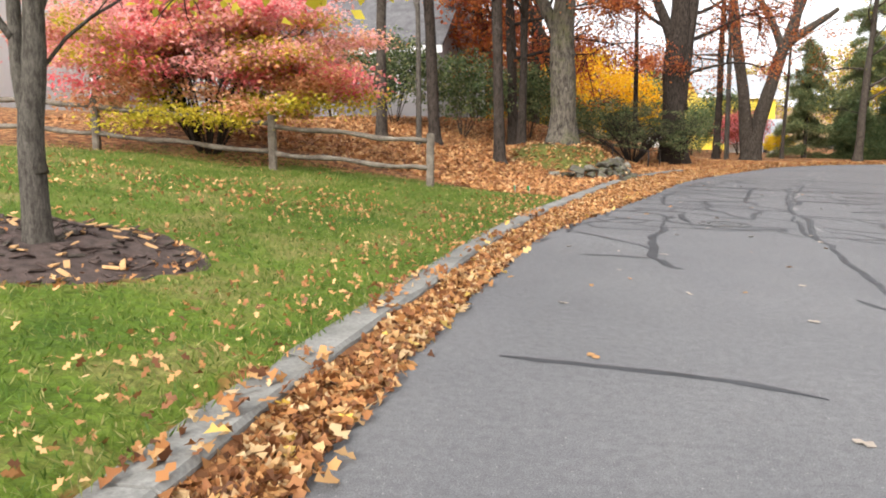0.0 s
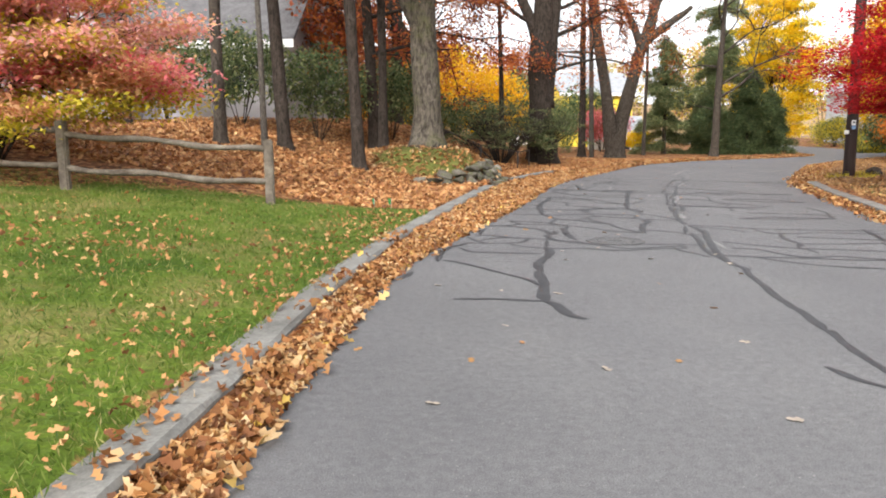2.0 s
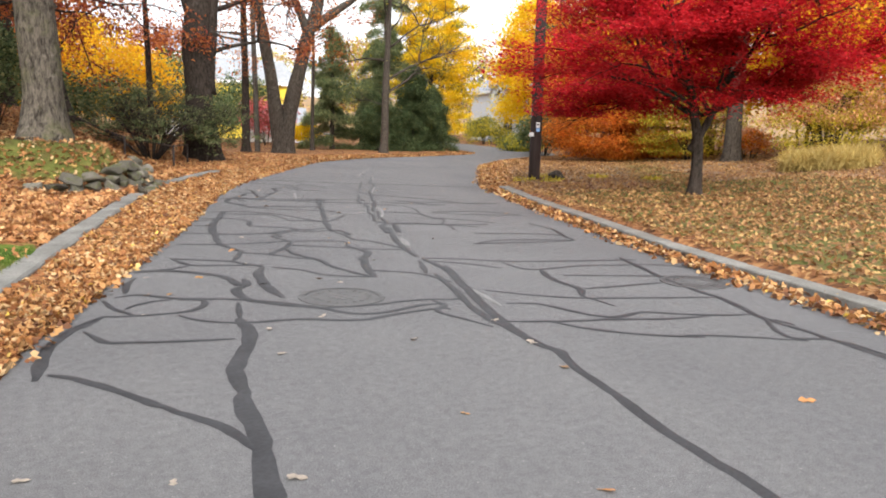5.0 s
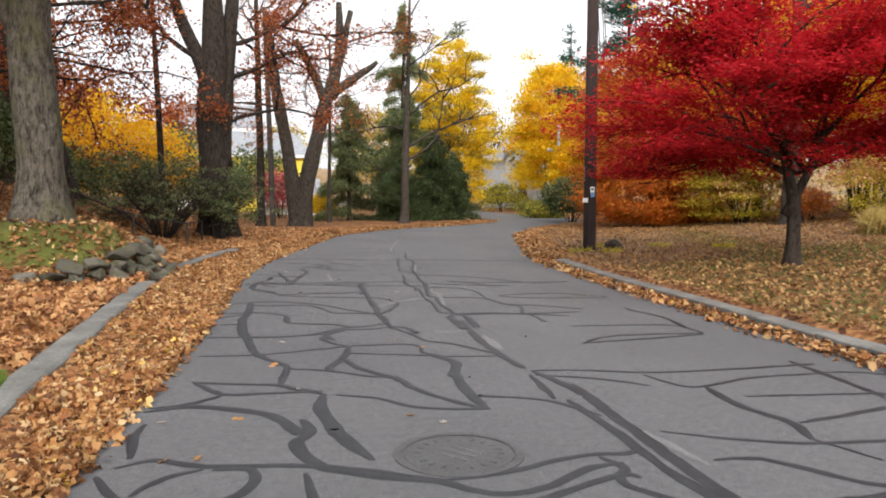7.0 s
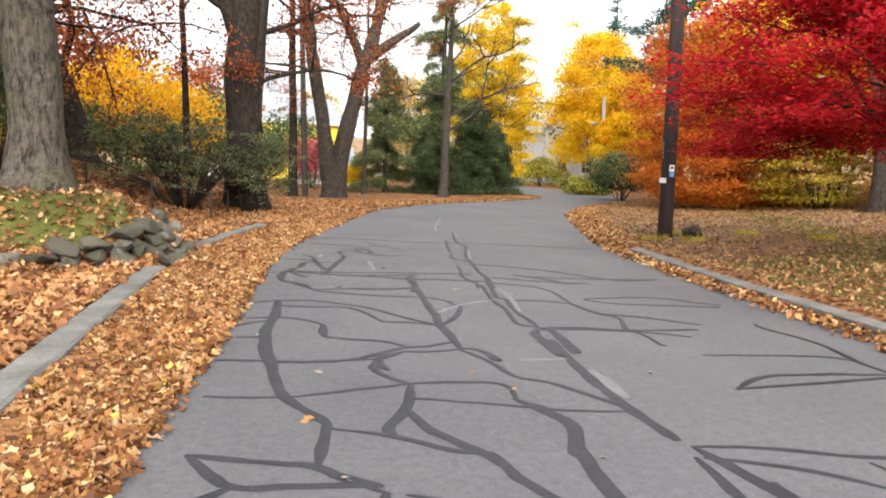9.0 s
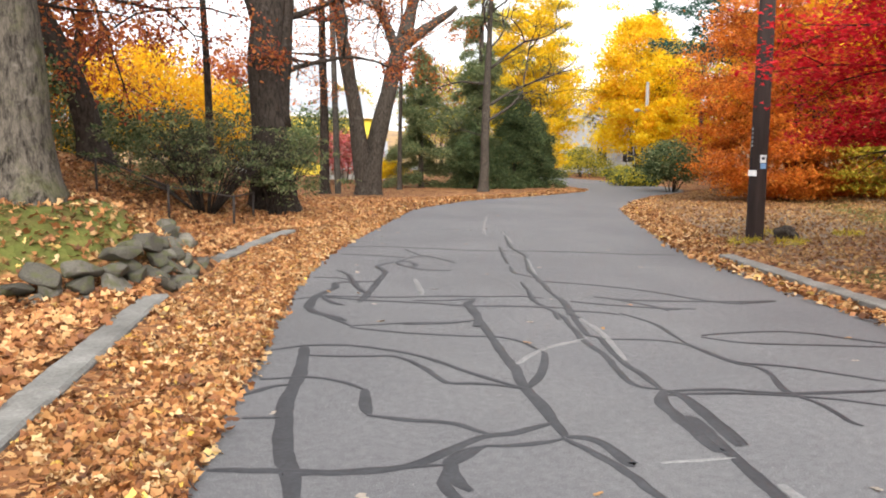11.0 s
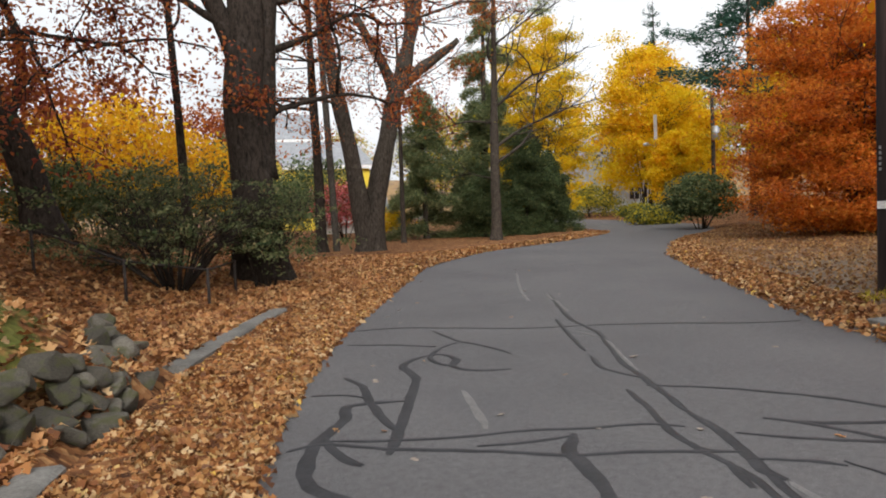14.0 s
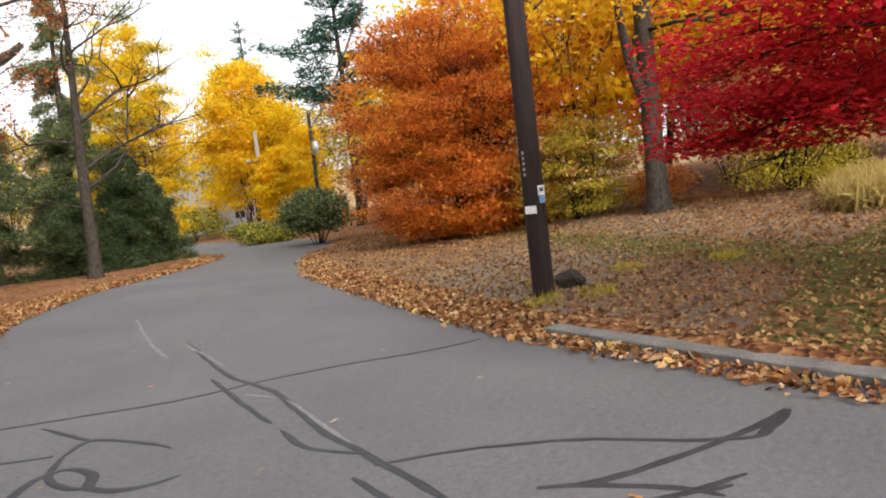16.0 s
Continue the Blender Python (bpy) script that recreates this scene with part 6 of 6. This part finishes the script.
crack(TAR, 0.07, (6.55, 21.16), (6.27, 21.12), (6.02, 21.17), (5.85, 21.22))
crack(TAR, 0.06, (10.65, 28.84), (9.62, 26.56), (9.38, 25.73), (9.22, 25.20), (8.63, 23.98), (8.37, 23.29), (8.16, 22.73), (7.98, 22.21))
crack(TAR, 0.075, (7.98, 22.21), (7.85, 21.75), (7.67, 21.32), (7.55, 21.08), (7.54, 20.90))
crack(TAR, 0.05, (8.00, 22.97), (7.73, 22.26), (7.54, 21.81), (7.52, 21.50), (7.71, 21.35))
crack(TAR, 0.05, (7.91, 21.68), (8.21, 21.37), (8.55, 21.07), (8.91, 20.90))
crack(TAR, 0.055, (7.61, 21.27), (7.88, 21.06), (7.99, 20.90))
crack(TAR, 0.08, (7.49, 21.27), (7.32, 20.90))
crack(TAR, 0.045, (6.79, 27.24), (7.45, 27.09), (8.02, 26.68), (8.72, 26.11), (9.44, 25.82), (10.20, 25.44), (10.96, 24.86), (11.60, 24.60))
crack(TAR, 0.05, (6.56, 26.30), (7.00, 26.01), (7.37, 25.63))
crack(TAR, 0.05, (8.49, 24.25), (8.27, 23.74), (8.35, 23.20))
crack(TAR, 0.05, (9.40, 26.48), (8.83, 25.15), (8.57, 24.49))
crack(SEAM, 0.05, (11.91, 32.44), (10.48, 29.52), (9.96, 28.26))
crack(SEAM, 0.05, (10.62, 28.88), (9.86, 26.93))
crack(SEAM, 0.06, (9.11, 25.52), (9.13, 25.07))
crack(SEAM, 0.04, (9.09, 24.92), (8.46, 23.46))
crack(SEAM, 0.06, (6.84, 23.66), (6.67, 22.98), (6.53, 22.57))
crack(TAR, 0.05, (8.20, 23.00), (8.59, 22.67), (9.03, 22.07), (9.27, 21.41), (9.47, 21.00), (9.70, 20.96))
crack(TAR, 0.06, (8.30, 21.84), (8.54, 21.55), (9.00, 21.31), (9.41, 21.15), (9.73, 21.04), (10.05, 20.99))
crack(TAR, 0.06, (8.30, 21.84), (8.46, 21.58), (8.59, 21.14), (8.57, 20.90))
crack(TAR, 0.07, (9.52, 21.00), (9.81, 20.98), (10.05, 20.98))
crack(TAR, 0.06, (8.61, 21.00), (8.72, 20.90))

# ---- manhole covers ----
def manhole(x, y, r, label):
    ob = thing("manhole_cover", pose(x, y, 0.003, 0, 0, 25), label, "manhole cover", "manhole covers in the road")
    for name, r0, r1, z in (("frame_ring", r - 0.05, r, 0.004), ("cover", 0.0, r - 0.056, 0.002)):
        v, f = [], []
        for k in range(48):
            g = 2 * math.pi * k / 48
            v += [(math.cos(g) * max(r0, 0.001), math.sin(g) * max(r0, 0.001), z), (math.cos(g) * r1, math.sin(g) * r1, z), (math.cos(g) * r1, math.sin(g) * r1, -0.03)]
            j = (k + 1) % 48
            f += [(3 * k, 3 * k + 1, 3 * j + 1, 3 * j), (3 * k + 1, 3 * k + 2, 3 * j + 2, 3 * j + 1)]
        part(name, (v, f), IRON, ob)
    for u in (-0.07, 0.0, 0.07):
        part("raised_bar", boxed(u - 0.012, -0.11, 0.002, u + 0.012, 0.11, 0.006), ASPHALT, ob)
    for k in range(20):
        g = 2 * math.pi * k / 20
        bm = boxed(-0.02, -0.006, 0.002, 0.02, 0.006, 0.006)
        bmesh.ops.transform(bm, matrix=pose(math.cos(g) * (r - 0.13), math.sin(g) * (r - 0.13), 0, 0, 0, math.degrees(g)), verts=bm.verts)
        part("raised_stud", bm, IRON, ob)
    return ob


manhole(4.58, 14.3, 0.36, "round iron manhole cover flush with the asphalt")
manhole(8.0, 13.75, 0.33, "round iron manhole cover near the gutter")

# ---- green marker flags at the lawn's corner ----
for x, y in ((1.45, 16.7), (1.7, 16.85)):
    fl = thing("marker_flag", pose(*at(x, y), 0, 0, 35 + 40 * x), "small bright green marker flag on a wire", "marker flag", "marker flags")
    part("wire", tubes([[((0, 0, -0.05), 0.004), ((0, 0, 0.16), 0.004)]], 5), METAL, fl)
    part("flag", roughen(([Vector(q) for q in ((0, 0, 0.07), (0.06, 0.02, 0.06), (0.09, -0.01, 0.09), (0.10, 0.0, 0.14), (0.06, 0.03, 0.16), (0, 0, 0.16), (0, 0.003, 0.07), (0.06, 0.023, 0.06), (0.09, -0.007, 0.09), (0.10, 0.003, 0.14), (0.06, 0.033, 0.16), (0, 0.003, 0.16))], [(0, 1, 4, 5), (1, 2, 3, 4), (11, 10, 7, 6), (10, 9, 8, 7), (5, 4, 10, 11), (4, 3, 9, 10)], False), 0.01, 9, 2), FLAG, fl)

# ---- fallen leaves ----
R = np.random.default_rng(17)


def fallen(name, px, py, pz, size, mat, label, flat=0.55, lobed=False):
    p = np.stack([px, py, pz], 1)
    v, f = lobed_leaves(p, size * 1.15, R, flat) if lobed else leaves(p, size, R, flat, 0.7, 0.16)
    return tagged(part(name, (v, f), mat), label, "leaves", kind="stuff")


def strip(n, y0, y1, left, right, power=1.0):
    grid = np.linspace(y0, y1, 400)
    wide = np.cumsum(np.maximum(right(grid) - left(grid), 0.15))
    y = np.interp(R.uniform(0, 1, n), wide / wide[-1], grid)
    a, b = left(y), right(y)
    u = R.uniform(0, 1, n) ** power
    return a + (b - a) * u, y, u


# the drift along the left gutter: a low heap of leaves
x, y, u = strip(64000, 2.0, 33.0, lambda y: x_kerb(y) + 0.10, lambda y: x_left(y) + 0.02 + np.abs(R.normal(0, 0.06, len(y))))
heap = 0.09 * (1 - u) ** 0.7 * (0.7 + 0.3 * np.sin(y * 4.3 + u * 5)) + 0.012
fallen("leaf_drift", x, y, 0.008 + heap * R.uniform(0.25, 1.0, len(x)), 0.082, L_LITTER, "deep drift of orange-brown oak leaves along the kerb", 0.5, True)
dv, df = [], []
ys = np.arange(1.0, 44.0, 0.15)
for k, yy in enumerate(ys):
    kk = float(sm(29, 33, yy))
    a = float((x_kerb(yy) + 0.09) * (1 - kk) + (x_left(yy) - 0.9) * kk)
    b = float(x_left(yy)) - 0.10
    for c in range(7):
        f = c / 6
        dv.append((a + (b - a) * f, yy, 0.07 * (1 - f) ** 0.7 + 0.012 - 0.02 * (c == 6) + 0.008 * math.sin(yy * 23 + c * 2.3)))
        if k and c:
            i = k * 7 + c
            df.append((i - 8, i - 7, i, i - 1))
bed = part("leaf_bed", (dv, df, True), GROUND)
tagged(bed, "packed brown leaves filling the gutter", "leaves", kind="stuff")
x, y, u = strip(9000, 33, 46, lambda y: x_left(y) - 1.8, lambda y: x_left(y) + 0.1)
fallen("leaf_drift", x, y, np.maximum(land(x, y), 0.0) + R.uniform(0.01, 0.06, len(x)), 0.10, L_LITTER, "orange-brown leaves along the road's edge")
# right gutter
x, y, u = strip(12000, 6, 40, lambda y: x_right(y) - 0.05 - np.abs(R.normal(0, 0.1, len(y))), lambda y: x_right(y) + 0.33 + 0.6 * sm(23.5, 25, y))
fallen("leaf_drift", x, y, np.maximum(land(x, y), 0.0) + R.uniform(0.005, 0.05, len(x)), 0.085, L_LITTER, "scattered orange leaves along the gutter")
# stray leaves on the kerb
x, y, u = strip(620, 2.0, 14.5, lambda y: x_kerb(y) - 0.14, lambda y: x_kerb(y) + 0.12)
keep = np.sin(y * 5.1) + np.sin(y * 2.3 + 1) + R.normal(0, 0.6, len(y)) > 0.35
x, y = x[keep], y[keep]
fallen("kerb_leaves", x, y, 0.128 + R.uniform(0.0, 0.03, len(x)), 0.075, L_LITTER, "stray leaves lying across the kerb", 0.55, True)
# bank and woodland floor
x, y, u = strip(46000, 17.2, 40, lambda y: x_left(y) - 12 + 0 * y, lambda y: np.where(y < 30, x_kerb(np.minimum(y, 34)) - 0.17, x_left(y) - 0.5), 0.55)
keep = (np.hypot((x - 2.3) / 1.6, (y - 24.6) / 1.5) > 1) | (R.uniform(0, 1, len(x)) < 0.10)
x, y = x[keep], y[keep]
fallen("leaf_litter", x, y, land(x, y) + R.uniform(0.005, 0.045, len(x)), 0.095, L_LITTER_DULL, "thick brown leaf litter on the wooded bank", 0.55, True)
# right-hand lawn
x, y, u = strip(56000, 9, 42, lambda y: x_right(y) + 0.56, lambda y: x_right(y) + 12.0, 1.1)
fallen("leaf_litter", x, y, land(x, y) + R.uniform(0.005, 0.03, len(x)), 0.068, L_LITTER_PALE, "faded leaves scattered over rough grass")
# lawn: grass blades and loose leaves
x, y, u = strip(70000, 4.0, 17.2, lambda y: x_kerb(y) - 5.5 - 0.25 * y, lambda y: x_kerb(y) - 0.1, 0.6)
edge = 16.7 - 0.14 * np.clip(0.5 - x, 0, 30)
keep = (y < edge) & (np.hypot((x + 1.65) / 1.25, (y - 7.85) / 1.15) > 1)
x, y = x[keep], y[keep]
c = np.stack([x, y, land(x, y) + 0.022], 1)
up = np.stack([R.normal(0, 0.5, len(x)), R.normal(0, 0.5, len(x)), np.ones(len(x))], 1)
tagged(part("grass", leaves(c, 0.06, R, 0.0, 0.12, 0.02, up), L_GRASS), "short green lawn grass", "grass", kind="stuff")
x, y, u = strip(7500, 3.5, 16.5, lambda y: x_kerb(y) - 4.5 - 0.3 * y, lambda y: x_kerb(y) - 0.05, 0.7)
dense = np.exp(-((y - 11.8 - 0.12 * (x + 2)) / 1.2) ** 2) * (x < 0) + np.exp(-((x - x_kerb(y) + 0.4) / 0.5) ** 2) + 0.06 + 0.8 * np.exp(-(np.hypot(x + 1.65, y - 7.85) - 1.15) ** 2 / 0.06)
keep = R.uniform(0, 1, len(x)) < dense
x, y = x[keep], y[keep]
fallen("lawn_leaves", x, y, land(x, y) + R.uniform(0.02, 0.06, len(x)), 0.046, L_LITTER_DULL, "loose autumn leaves on the lawn", 0.5, True)
x, y, u = strip(2600, 21.5, 27, lambda y: 0.6 + 0 * y, lambda y: x_kerb(y) - 0.1)
fallen("mound_leaves", x, y, land(x, y) + R.uniform(0.01, 0.04, len(x)), 0.09, L_LITTER, "loose leaves on the mossy mound", 0.6, True)


# single leaves on the road
def road_leaf(x, y, s, turn, mat, seed):
    """A dried oak leaf with lobes and a curled blade."""
    rng = random.Random(seed)
    bm = bmesh.new()
    mid = [bm.verts.new((0, -0.5 + 0.25 * k, 0.05 + 0.12 * abs(k - 2) / 2)) for k in range(5)]
    for sgn in (-1, 1):
        out = [bm.verts.new((sgn * wv * rng.uniform(0.85, 1.15), -0.5 + 0.25 * k, 0.10 + rng.uniform(0.05, 0.2))) for k, wv in enumerate((0.06, 0.30, 0.16, 0.36, 0.05))]
        for k in range(4):
            q = (mid[k], out[k], out[k + 1], mid[k + 1])
            bm.faces.new(q if sgn > 0 else q[::-1])
    ob = part("fallen_leaf", bm, mat)
    ob.matrix_world = Matrix.LocRotScale((x, y, 0.002), Euler((rng.uniform(-0.2, 0.2), rng.uniform(-0.2, 0.2), turn)), (s, s, s * 0.35))
    return tagged(ob, "single dry oak leaf lying on the asphalt", "leaf", "fallen leaves on the road")


rl_rng = random.Random(5)
LEAF_SPOTS = [(3.9, 8.3), (5.2, 12.0), (4.6, 12.9), (2.8, 9.7), (3.4, 6.1), (2.35, 7.2), (2.2, 8.6), (4.4, 10.6), (4.0, 5.2), (5.6, 9.6), (3.3, 11.2), (6.1, 11.0), (5.3, 8.0), (1.75, 9.6), (2.3, 11.6), (4.2, 16.9), (6.8, 17.1), (5.7, 21.4), (7.2, 22.2), (8.4, 21.3), (8.8, 24.0), (6.6, 20.2), (7.0, 20.9), (9.0, 27.0), (10.2, 23.6), (9.3, 19.4), (6.3, 24.4), (5.9, 22.9)]
for k, (x, y) in enumerate(LEAF_SPOTS):
    road_leaf(x, y, rl_rng.uniform(0.065, 0.095), rl_rng.uniform(0, 6.28), (L_SILVER, L_LITTER_PALE, L_SILVER, L_LITTER_DULL)[k % 4], k)
for k in range(60):
    y = rl_rng.uniform(5, 34)
    f = abs(rl_rng.gauss(0, 0.3))
    x = float(x_left(y)) + 0.1 + f * (float(x_right(y)) - float(x_left(y)))
    if x < float(x_right(y)):
        road_leaf(x, y, rl_rng.uniform(0.05, 0.09), rl_rng.uniform(0, 6.28), (L_SILVER, L_LITTER_PALE, L_SILVER)[k % 3], 100 + k)
